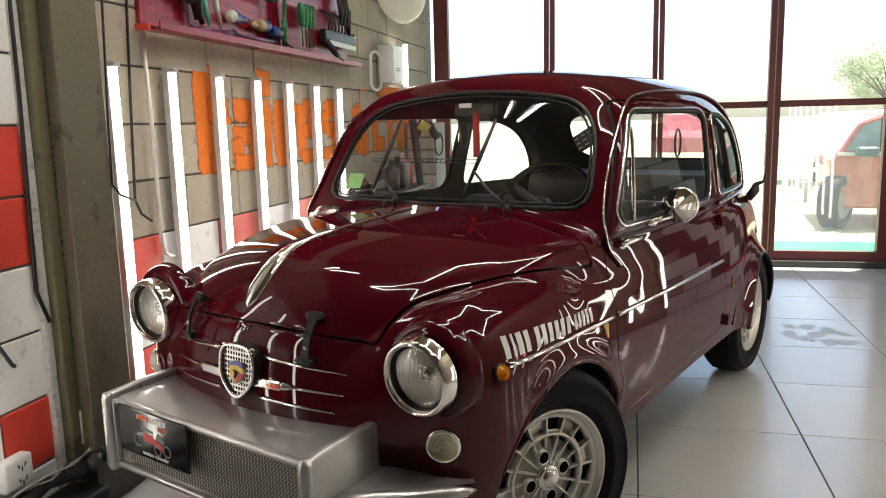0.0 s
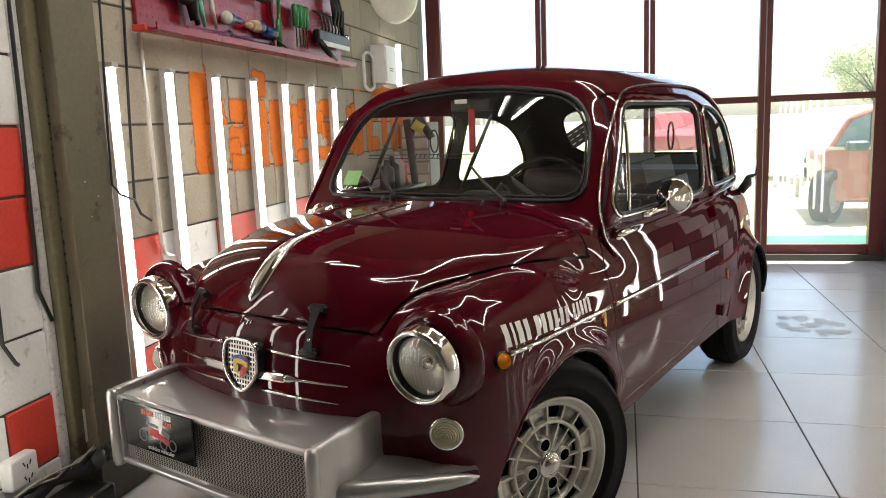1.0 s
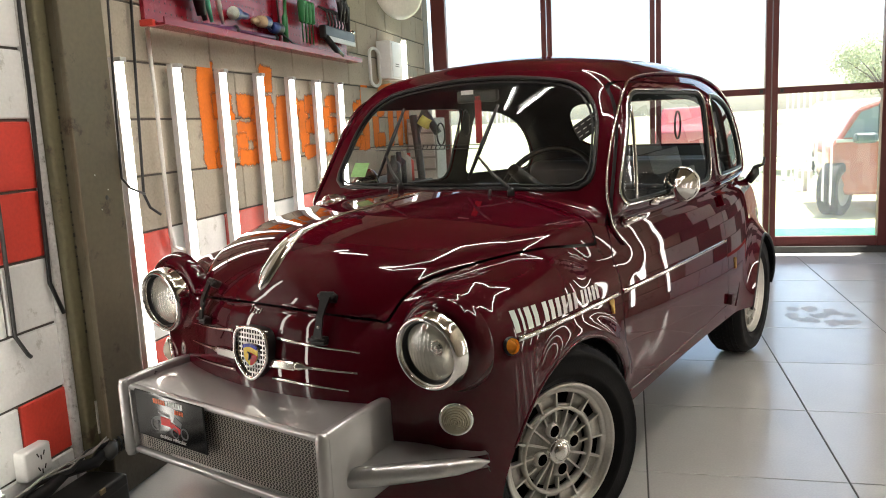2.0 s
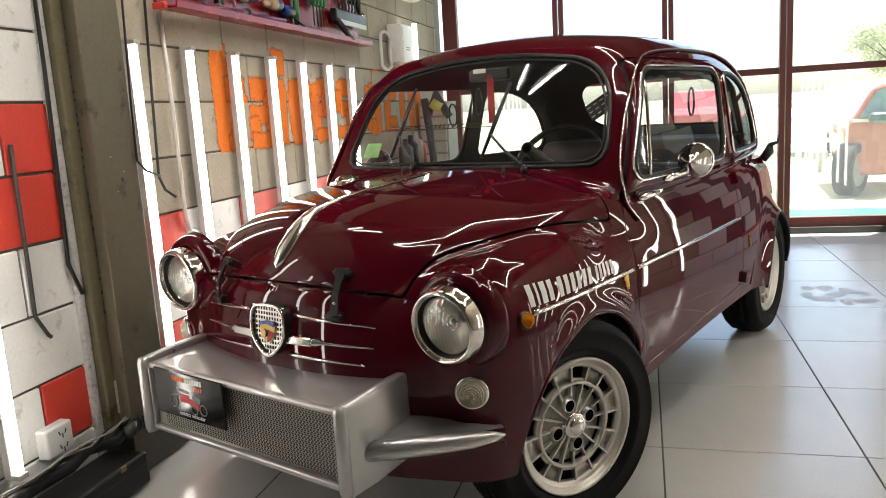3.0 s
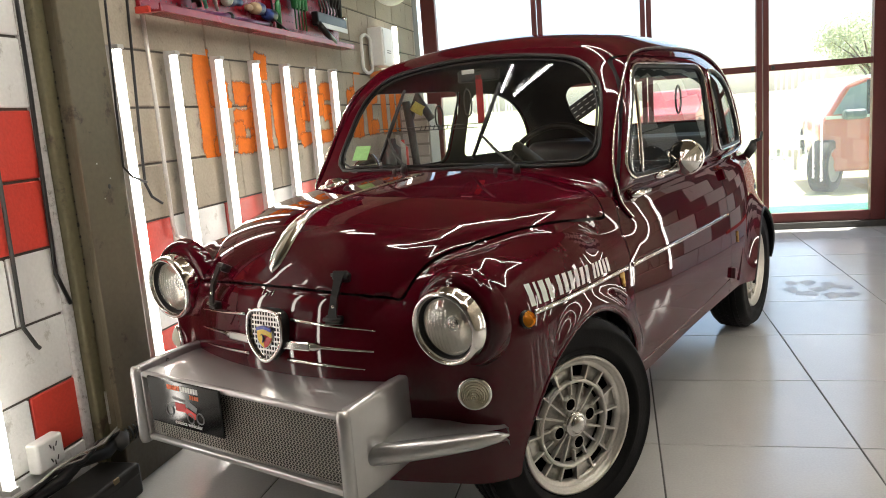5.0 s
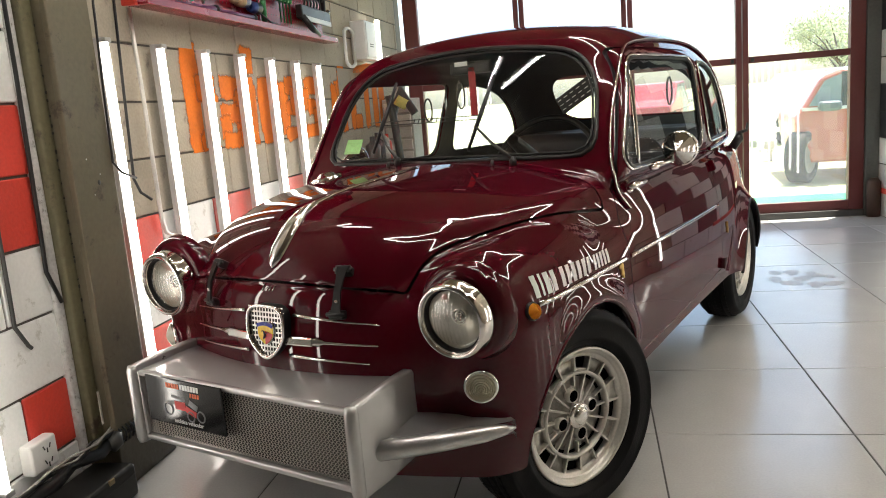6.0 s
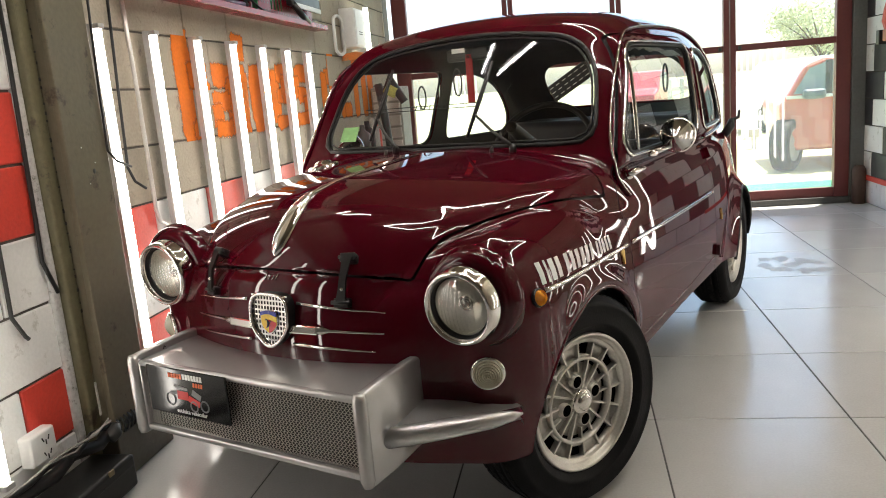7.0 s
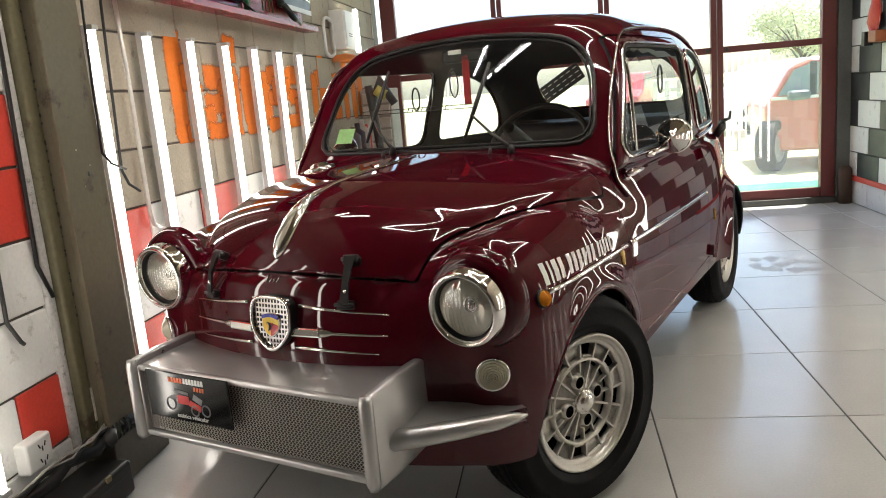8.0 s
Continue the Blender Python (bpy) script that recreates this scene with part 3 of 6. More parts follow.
rear_field = polygon([(-0.40, 0.985), (0.40, 0.985), (0.36, 1.225), (-0.36, 1.225)], 0.12)
door_field = polygon([(0.365, 0.25), (1.40, 0.25), (1.405, 0.62), (1.40, 0.85), (1.36, 1.25), (0.62, 1.25), (0.39, 0.86), (0.37, 0.66)], 0.025)
# the line of the gap beside the front lid, in plan and in height
hood_side = spline([(-0.5, 0.360), (-0.343, 0.374), (-0.282, 0.384), (-0.187, 0.430), (-0.072, 0.484), (0.013, 0.525), (0.114, 0.563), (0.277, 0.600), (0.45, 0.630)])
hood_foot = spline([(-0.5, 0.55), (-0.343, 0.695), (-0.282, 0.744), (-0.187, 0.781), (-0.072, 0.798), (0.013, 0.804), (0.114, 0.802), (0.277, 0.789), (0.45, 0.782)])


sill = spline([(-0.5, 0.232), (0.0, 0.232), (0.4, 0.27), (1.6, 0.30), (2.0, 0.28), (2.7, 0.30)])


def hood_field(p):
    x, y, z = p.T
    return np.maximum(np.maximum((np.abs(x) - hood_side(y) - z + hood_foot(y)) * 0.6, y - (0.345 - 0.1 * x * x)), 0.712 - 0.2 * x * x - z)


car = tagged(new("car"), "glossy maroon vintage two-door saloon with silver box bumper", "car")
car.matrix_basis = CAR


def build_body():
    net = skin(0.0135)
    x, y, z = net[0].T
    arch = np.minimum(np.hypot(y - 0.085, z - 0.268) - 0.300, np.hypot(y - 2.03, z - 0.265) - 0.30)
    arch = np.where(np.abs(x) > 0.40, arch, 1)
    socket = np.where(y < -0.2, 0.082 - np.hypot(np.abs(x) - np.where(x > 0, 0.508, 0.484), z - np.where(x > 0, 0.638, 0.664)), -1)
    net = clip(net, np.maximum(np.maximum(-arch, sill(y) - z), socket), -1)
    # windscreen, rear screen
    def cutout(net, field, test):
        x, y, z = net[0].T
        d = np.where(test(x, y, z), field(x, y, z), 1.0)
        return clip(net, d, -1), clip(net, d, 1)
    ws, net = cutout(net, lambda x, y, z: windscreen_field(x, z), lambda x, y, z: (y < 0.95) & (z > 0.9))
    rw, net = cutout(net, lambda x, y, z: rear_field(x, z), lambda x, y, z: (y > 1.8) & (z > 0.9))
    dg, net = cutout(net, lambda x, y, z: door_window(y, z), lambda x, y, z: (np.abs(x) > 0.35))
    qg, net = cutout(net, lambda x, y, z: quarter_window(y, z), lambda x, y, z: (np.abs(x) > 0.35) & (y < 2.1))
    # inner lining of the cabin
    lin = clip(net, np.maximum(0.42 - net[0][:, 1], np.maximum(0.3 - net[0][:, 2], net[0][:, 1] - 2.62)), -1)
    mesh("lining", lin[0] - lin[1] * 0.014, lin[2][:, ::-1], GREY_TRIM, car, "dark cabin lining")
    # black copy of the skin, added close beneath it as the gaps' shade
    wing = clip(net, np.maximum(net[0][:, 1] - 0.45, 0.32 - net[0][:, 2]), -1)
    mesh("inner_wing", wing[0] - wing[1] * 0.022, wing[2], BLACK, car, "black sheet under the front skin, added to darken the gaps")
    # panels
    d = hood_field(net[0])
    hood = clip(net, d + 0.003, -1)
    net = clip(net, d - 0.0035, 1)
    x, y, z = net[0].T
    d = np.where(np.abs(x) > 0.4, door_field(y, z), 1.0)
    doors = clip(net, d + 0.0025, -1)
    net = clip(net, d - 0.0025, 1)
    mesh("body_shell", net[0], net[2], PAINT, car, "glossy maroon painted body", normals=net[1])
    h = mesh("hood", hood[0], hood[2], PAINT, car, "glossy maroon front lid", normals=hood[1])
    made = {"hood": h}
    for name, sign in (("left", 1), ("right", -1)):
        one = clip(doors, doors[0][:, 0] * sign, 1)
        dd = mesh("door", one[0], one[2], PAINT, car, "closed maroon door", normals=one[1])
        made[name] = dd
        for piece, mother in ((dg, dd), (qg, car)):
            one = clip(piece, piece[0][:, 0] * sign, 1)
            g = mesh("side_glass", one[0] - one[1] * 0.006, one[2], GLASS, mother, normals=one[1])
            g.visible_shadow = False
    for piece, name in ((ws, "windscreen"), (rw, "rear_screen")):
        g = mesh(name, piece[0] - piece[1] * 0.006, piece[2], GLASS, car, "clear curved glass", normals=piece[1])
        g.visible_shadow = False
        made[name] = g
    # dark inside of the shell: underbody and firewall
    part("underbody", box(-0.56, 0.34, 0.24, 0.56, 2.4, 0.30, 0.02), BLACK, car)
    part("firewall", box(-0.55, 0.40, 0.25, 0.55, 0.44, 0.80, 0.02), GREY_TRIM, car)
    for s in (1, -1):
        part("wheel_well", box(s * 0.40 - 0.02, -0.33, 0.22, s * 0.40 + 0.02, 0.36, 0.62, 0.01), BLACK, car)
        part("wheel_well", box(s * 0.42 - 0.02, 1.66, 0.22, s * 0.42 + 0.02, 2.4, 0.62, 0.01), BLACK, car)
    return made
panels = build_body()


# ---- wheels ----
# darker alloy; on the wheel centre it puts the recess shade into the colour
RECESS = mat("dark_cast_alloy", (0.34, 0.33, 0.30), 0.5, 0.5, 0.25, 18, 120, 0.15)
# near-black colour stands in for the shade inside slots and nut holes
VOID = mat("wheel_hole_shade", (0.002, 0.002, 0.002), 0.9, 0, 0.2, 20, 100, spec=0.0)
POLISHED = mat("polished_alloy", (0.72, 0.71, 0.68), 0.2, 1.0, 0.1, 12, 90)


def sector(r0, r1, a0, a1, y_in, y_out, y_back, n=5):
    """A piece of a ring round the y axis, its face sloping from y_in at r0 to y_out at r1."""
    v, f = [], []
    for i in range(n):
        a = a0 + (a1 - a0) * i / (n - 1)
        for r, y in ((r0, y_back), (r0, y_in), (r1, y_out), (r1, y_back)):
            v.append((r * math.cos(a), y, r * math.sin(a)))
    for i in range(n - 1):
        for k in range(4):
            f.append((i * 4 + k, i * 4 + (k + 1) % 4, i * 4 + 4 + (k + 1) % 4, i * 4 + 4 + k))
    return np.array(v), f + [(0, 1, 2, 3), (n * 4 - 1, n * 4 - 2, n * 4 - 3, n * 4 - 4)]


def wheel(m):
    """A wheel whose outer face looks along its own -y."""
    w = new("wheel")
    w.parent = car
    w.matrix_basis = m
    tyre = [(0.176, 0.035), (0.1845, 0.012), (0.19, 0.002), (0.205, -0.006), (0.209, -0.0105), (0.213, -0.0085), (0.232, -0.011), (0.249, -0.006), (0.253, -0.0085), (0.262, 0.002), (0.2705, 0.018), (0.273, 0.022),
            (0.2765, 0.034), (0.278, 0.044), (0.272, 0.0455), (0.272, 0.0505), (0.2785, 0.052), (0.279, 0.075), (0.272, 0.0765), (0.272, 0.083), (0.279, 0.0845), (0.2785, 0.108), (0.272, 0.1095), (0.272, 0.1145), (0.278, 0.116), (0.274, 0.135), (0.258, 0.157), (0.22, 0.17), (0.175, 0.16)]
    tyre = [(r if r < 0.2 else 0.2 + (r - 0.2) * 1.11, y) for r, y in tyre]
    t = mesh("tyre", *lathe(tyre, 96), RUBBER, w, "black rubber tyre with block tread")
    blocks = []
    for row, (y0, y1) in enumerate(((0.024, 0.043), (0.0535, 0.0745), (0.086, 0.107), (0.117, 0.133))):
        for k in range(66):
            a = 2 * math.pi * (k + 0.5 * (row % 2)) / 66
            blocks.append(moved(cuboid(-0.0095, y0, 0.2775, 0.0098, y1, 0.2880 - (0.003 if row in (0, 3) else 0)), Matrix.Rotation(a, 4, "Y")))
    tagged(mesh("tread", *joined(*blocks), RUBBER, t, smooth=False), kind="stuff")
    lip = [(0.154, 0.036), (0.1545, 0.030), (0.1565, 0.0225), (0.161, 0.0195), (0.166, 0.019), (0.1685, 0.0165), (0.1700, 0.0105), (0.1735, 0.0095), (0.1755, 0.004), (0.1790, 0.0005), (0.1830, 0.0), (0.1855, 0.003), (0.186, 0.010), (0.180, 0.03), (0.165, 0.05), (0.15, 0.15)]
    rim = mesh("rim", *lathe(lip, 96), ALLOY, w, "cast silver alloy rim with stepped bright lip")
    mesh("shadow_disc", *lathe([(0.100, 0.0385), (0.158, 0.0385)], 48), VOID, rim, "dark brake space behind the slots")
    mesh("dish", *lathe([(0.0, 0.024), (0.034, 0.024), (0.040, 0.030), (0.075, 0.037), (0.108, 0.040), (0.112, 0.045), (0.112, 0.060)], 72), RECESS, rim, "dull recessed wheel centre")
    mesh("inner_ring", *lathe([(0.1085, 0.040), (0.1095, 0.0195), (0.1120, 0.0175), (0.1155, 0.0175), (0.1180, 0.0205), (0.1190, 0.040)], 72), ALLOY, rim)
    turn = 0.21
    for k in range(16):
        a = turn + 2 * math.pi * (k + 0.5) / 16
        m = Matrix.Rotation(-a, 4, "Y")
        # two long ribs between the nuts, two short ones over each nut
        inner = 0.034 if (k % 4) in (1, 2) else 0.078
        mesh("rib", *moved(cuboid(inner, 0.0255, -0.0024, 0.111, 0.041, 0.0024), m), ALLOY, rim, smooth=False)
        mesh("rib", *moved(cuboid(0.117, 0.0205, -0.0026, 0.158, 0.040, 0.0026), m), ALLOY, rim, smooth=False)
        if k % 2:
            mesh("web", *sector(0.117, 0.1555, a + 0.015, a + 2 * math.pi / 16 - 0.015, 0.0355, 0.028, 0.0375), RECESS if k % 4 == 1 else ALLOY, rim)
        else:
            mesh("slot_frame", *sector(0.117, 0.124, a + 0.015, a + 2 * math.pi / 16 - 0.015, 0.026, 0.024, 0.037), ALLOY, rim)
    for k in range(4):
        a = turn + math.pi / 2 * k
        at = Matrix.Translation((0.056 * math.cos(a), 0, 0.056 * math.sin(a)))
        # flat near-black discs and nuts paint the depth shade of the holes
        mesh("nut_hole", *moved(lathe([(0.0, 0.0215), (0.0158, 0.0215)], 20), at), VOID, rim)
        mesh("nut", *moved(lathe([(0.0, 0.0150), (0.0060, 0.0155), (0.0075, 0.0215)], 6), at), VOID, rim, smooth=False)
        mesh("nut_collar", *moved(lathe([(0.0155, 0.0235), (0.0160, 0.0195), (0.0178, 0.0195), (0.0200, 0.036)], 20), at), ALLOY, rim)
    mesh("hub_cap", *lathe([(0.0, 0.000), (0.012, 0.0005), (0.020, 0.003), (0.0235, 0.007), (0.0245, 0.0115), (0.0285, 0.0105), (0.0325, 0.012), (0.035, 0.017), (0.036, 0.028)], 32), POLISHED, rim, "polished domed hub cap")
    return w
wheel(pose(0.652, -0.008, 0.288, 0, 0, 90 - 21))
wheel(pose(-0.618, 0.012, 0.288, 0, 0, -90 - 21))
wheel(pose(0.615, 2.02, 0.288, 0, 0, 90))
wheel(pose(-0.615, 2.02, 0.288, 0, 0, -90))


def frame_at(p, n, up=(0, 0, 1)):
    """A pose at p whose -y looks along the normal n."""
    n = Vector(n).normalized()
    x = n.cross(Vector(up)).normalized() * -1
    x = Vector(up).cross(-n).normalized() * -1
    z = x.cross(-n)
    m = Matrix((x, -n, z)).transposed().to_4x4()
    m.translation = Vector(p)
    return m


# ---- head lamps and small lamps ----
def head_lamp(s):
    h = new("headlight")
    h.parent = car
    h.matrix_basis = pose(0.508, -0.362, 0.638, 4, 0, 0) @ Matrix.Scale(0.93, 4) if s > 0 else pose(-0.484, -0.368, 0.664, 4, 0, 0) @ Matrix.Scale(0.98, 4)
    ring = [(0.082, 0.05), (0.0975, 0.045), (0.1005, 0.03), (0.1005, 0.012), (0.098, 0.0), (0.0965, -0.012), (0.093, -0.022), (0.088, -0.0265), (0.0835, -0.024), (0.0805, -0.016), (0.0795, -0.004), (0.079, 0.006)]
    mesh("ring", *lathe(ring, 72), CHROME, h, "chrome headlight ring")
    bezel = mesh("bezel", *lathe([(0.098, 0.028), (0.110, 0.026), (0.121, 0.034), (0.130, 0.050), (0.134, 0.075)], 72), PAINT, h, "painted bezel round the lamp")
    mesh("groove", *lathe([(0.0805, -0.014), (0.0785, -0.004), (0.0745, 0.002), (0.0735, -0.002)], 64), BLACK, h, "dark seal round the glass")
    mesh("reflector", *lathe([(0.077, 0.006), (0.072, 0.016), (0.066, 0.026), (0.058, 0.036), (0.047, 0.046), (0.034, 0.054), (0.020, 0.059), (0.001, 0.061)], 64), REFLECTOR, h, "bright dished reflector")
    # domed glass with upright flutes
    v, f, n, m = [], [], 110, 34
    for j in range(m + 1):
        r = 0.0755 * j / m
        for k in range(n):
            a = 2 * math.pi * k / n
            x, z = r * math.cos(a), r * math.sin(a)
            fade = max(0.0, 1 - (r / 0.070) ** 6) * (1.0 if z < 0.012 else max(0.0, 1 - (z - 0.012) / 0.05))
            v.append((x, -0.024 + 3.6 * r * r - 0.0011 * fade * math.cos(x * 2 * math.pi / 0.0115), z))
    for j in range(m):
        for k in range(n):
            f.append((j * n + k, (j + 1) * n + k, (j + 1) * n + (k + 1) % n, j * n + (k + 1) % n))
    g = mesh("lens", v, f, LENS, h, "fluted clear glass lens")
    g.visible_shadow = False
    mesh("bulb_shield", *lathe([(0.0, 0.016), (0.006, 0.017), (0.0105, 0.021), (0.0115, 0.030), (0.007, 0.055)], 24), CHROME, h, "chrome bulb shield")
    mesh("bulb_ring", *lathe([(0.0145, 0.024), (0.0165, 0.0205), (0.0195, 0.0205), (0.0215, 0.025), (0.019, 0.032)], 32), CHROME, h)
head_lamp(1)
head_lamp(-1)


def dome_lamp(name, p, radius, height, lens, label, rim=CHROME):
    d = new(name)
    d.parent = car
    d.matrix_basis = frame_at(p, normals_at(p)[0])
    d["label"] = label
    mesh("base", *lathe([(radius * 0.6, 0.012), (radius * 1.12, 0.008), (radius * 1.14, -0.004), (radius * 1.04, -0.009), (radius * 0.96, -0.008)], 40), rim, d)
    prof = []
    rings = 7
    for k in range(rings * 2 + 1):
        t = 1 - k / (rings * 2)
        prof.append((radius * t, -0.006 - height * (1 - t * t) - (0.0038 if k % 2 else 0)))
    mesh("cap", *lathe(prof, 40), lens, d, smooth=False)
for s in (1, -1):
    q = on_nose([(s * 0.543, 0.472 if s > 0 else 0.488)])[0]
    dome_lamp("parking_light", q, 0.036, 0.016, PARK, "round ribbed cream parking light in chrome rim")
    q = on_side([(-0.212, 0.626)], s)[0]
    dome_lamp("side_indicator", q, 0.0195, 0.014, AMBER, "small round amber side indicator on black base", BLACK)


# ---- chrome on the nose ----
def nose_bar(name, x0, z0, x1, z1, r0, r1, thick=None):
    xs = np.linspace(x0, x1, 14)
    p = on_nose(np.stack([xs, np.linspace(z0, z1, 14)], 1))
    p = p + normals_at(p) * 0.003
    t = np.linspace(0, 1, 14)
    r = r0 + (r1 - r0) * t
    if thick:
        r = np.where(t < thick[0], thick[1], r)
    return mesh(name, *sweep(p, r, 8, flat=0.8), CHROME, car)
for s in (1, -1):
    nose_bar("grille_bar", s * 0.085, 0.635, s * 0.318, 0.616, 0.0045, 0.0015)
    nose_bar("grille_bar", s * 0.062, 0.575, s * 0.315, 0.568, 0.006, 0.002, (0.45, 0.011))
    nose_bar("grille_bar", s * 0.072, 0.534, s * 0.292, 0.524, 0.0045, 0.0015)
for s in (1, -1):
    q = on_nose([(s * 0.105, 0.573)])[0]
    o = part("grille_bracket", box(-0.044, -0.012, -0.0115, 0.044, 0.004, 0.0115, 0.004, 2), CHROME, car, "flat bright bracket beside the badge")
    o.matrix_basis = frame_at(q, normals_at(q)[0])
# the script above the badge, as plain strokes
for k, (x, h) in enumerate(((-0.024, 0.018), (-0.012, 0.009), (0.0, 0.009), (0.012, 0.014))):
    a, b = on_nose([(x, 0.688)])[0], on_nose([(x + 0.006, 0.688 + h)])[0]
    mesh("script_stroke", *bar(a + (0, -0.002, 0), b + (0, -0.002, 0), 0.0018, 6), CHROME, car)


def badge():
    b = new("badge")
    b.parent = car
    b.matrix_basis = pose(0.014, -0.452, 0.593, -5, 0, 0) @ Matrix.Scale(0.88, 4)
    b["label"] = "shield badge with chrome frame and perforated plate"
    w = np.linspace(0, 2 * math.pi, 64, endpoint=False)
    def shield(k):
        pts = []
        for a in w:
            c, s_ = math.cos(a), math.sin(a)
            zz = 0.074 * np.sign(s_) * abs(s_) ** (0.5 if s_ > 0 else 0.9)
            width = 0.070 if zz > 0.02 else 0.070 * (1 - ((0.02 - zz) / 0.118) ** 2.4) ** 0.9
            xx = width * np.sign(c) * abs(c) ** 0.55 if zz > 0.02 else width * np.sign(c) * abs(c) ** 0.75
            pts.append((xx * k, zz * k))
        return np.array(pts)
    o = shield(1.0)
    rim = [(x, -0.022, z) for x, z in o]
    mesh("frame", *sweep(rim, 0.0055, 8, closed=True), CHROME, b, "chrome shield frame")
    n = len(o)
    v = [(x, -0.022, z) for x, z in o] + [(x * 1.06, 0.03, z * 1.06) for x, z in o] + [(0, -0.008, 0)] + [(x, -0.008, z) for x, z in o]
    f = [(k, (k + 1) % n, n + (k + 1) % n, n + k) for k in range(n)] + [(2 * n, 2 * n + 1 + k, 2 * n + 1 + (k + 1) % n) for k in range(n)]
    mesh("housing", v, f, BLACK, b, "black badge housing")
    inside = lambda x, z: max(abs(x) / 0.071, 0) < 1 and (z < 0.073) and (z > -0.076) and abs(x) < (0.069 if z > 0.02 else 0.069 * max(0, 1 - ((0.02 - z) / 0.10) ** 2.2) ** 0.9)
    wires = []
    for k in range(-6, 7):
        x = k * 0.0115
        zs = [z for z in np.linspace(-0.076, 0.073, 120) if inside(x, z)]
        if len(zs) > 3:
            wires.append(cuboid(x - 0.0024, -0.0165, min(zs), x + 0.0024, -0.014, max(zs)))
    for k in range(-5, 6):
        z = k * 0.0140
        xs = [x for x in np.linspace(-0.071, 0.071, 120) if inside(x, z)]
        if len(xs) > 3:
            wires.append(cuboid(min(xs), -0.0168, z - 0.0026, max(xs), -0.0143, z + 0.0026))
    tagged(mesh("perforated_plate", *joined(*wires), CHROME, b, "silver perforated plate", smooth=False), kind="stuff")
    for name, k, y, colour in (("emblem_edge", 0.46, -0.021, CHROME), ("emblem_field", 0.42, -0.0225, mat("enamel_yellow", (0.75, 0.5, 0.05), 0.25, 0, 0.1, 60, 200, coat=0.6))):
        q = shield(k)
        v = [(x, y, z - 0.004) for x, z in q] + [(x, -0.015, z - 0.004) for x, z in q] + [(0, y, -0.004)]
        f = [(a, (a + 1) % n, n + (a + 1) % n, n + a) for a in range(n)] + [(2 * n, (a + 1) % n, a) for a in range(n)]
        mesh(name, v, f, colour, b, smooth=False)
    red, blue = mat("enamel_red", (0.5, 0.03, 0.03), 0.25, 0, 0.1, 60, 200, coat=0.6), mat("enamel_blue", (0.04, 0.05, 0.3), 0.25, 0, 0.1, 60, 200, coat=0.6)
    q = shield(0.42) - (0, 0.004)
    def plate(name, pts, y, colour):
        k = len(pts)
        c = pts.mean(0)
        v = [(x, y, z) for x, z in pts] + [(x, -0.0222, z) for x, z in pts] + [(c[0], y - 0.0006, c[1])]
        mesh(name, v, [(i, (i + 1) % k, k + (i + 1) % k, k + i) for i in range(k)] + [(2 * k, (i + 1) % k, i) for i in range(k)], colour, b, smooth=False)
    arc = np.linspace(-1, 1, 12)
    plate("emblem_band", np.array([(0.031 * t, 0.0225 + 0.006 * (1 - t * t)) for t in arc] + [(0.029 * t, 0.0125 + 0.006 * (1 - t * t)) for t in arc[::-1]]), -0.0250, blue)
    low = q[(q[:, 0] > -0.001) & (q[:, 1] < 0.004)]
    plate("emblem_red", np.vstack([[(0.0, 0.003), (0.0, -0.006)], low[np.argsort(np.arctan2(low[:, 1] + 0.012, low[:, 0] - 0.01))]]), -0.0236, red)
    # the small dark figure on the field: a curved body with a raised tail
    mesh("emblem_dark", *joined(sweep([(-0.004, -0.0245, 0.002), (0.001, -0.0245, -0.006), (-0.002, -0.0245, -0.015), (-0.008, -0.0245, -0.021)], [0.0022, 0.0042, 0.0034, 0.001], 8),
                                sweep([(-0.004, -0.0245, 0.002), (-0.010, -0.0245, 0.004), (-0.012, -0.0245, -0.002)], [0.0015, 0.0012, 0.0006], 6),
                                sweep([(0.001, -0.0245, -0.006), (0.009, -0.0245, -0.003), (0.011, -0.0245, 0.003)], [0.0014, 0.0011, 0.0006], 6),
                                sweep([(0.0, -0.0245, -0.011), (0.009, -0.0245, -0.014)], [0.0014, 0.0006], 6)), BLACK, b)
badge()


# ---- front lid trim and straps ----
def lid_trim():
    ys = np.array([-0.412, -0.405, -0.39, -0.37, -0.34, -0.31, -0.285, -0.26, -0.24, -0.15, -0.05, 0.05, 0.15, 0.27])
    half = np.array([0.003, 0.012, 0.021, 0.0270, 0.0275, 0.0235, 0.017, 0.0105, 0.007, 0.0045, 0.004, 0.004, 0.004, 0.003])
    c = np.array([on_nose([(0.004, z)])[0] if y < -0.36 else on_top([(0.004, y)])[0] for y, z in zip(ys, np.interp(ys, [-0.42, -0.36], [0.735, 0.80]))])
    v, f, m = [], [], 9
    nrm = normals_at(c)
    for p, n, w in zip(c, nrm, half):
        for k in range(m):
            a = math.pi * k / (m - 1)
            v.append(p + np.array([w * math.cos(a), 0, 0]) + n * (0.001 + min(w, 0.012) * 1.0 * math.sin(a)))
    for i in range(len(c) - 1):
        for k in range(m - 1):
            f.append((i * m + k, i * m + k + 1, (i + 1) * m + k + 1, (i + 1) * m + k))
    mesh("spear_trim", v, f, CHROME, panels["hood"], "chrome spear along the lid's middle")
lid_trim()


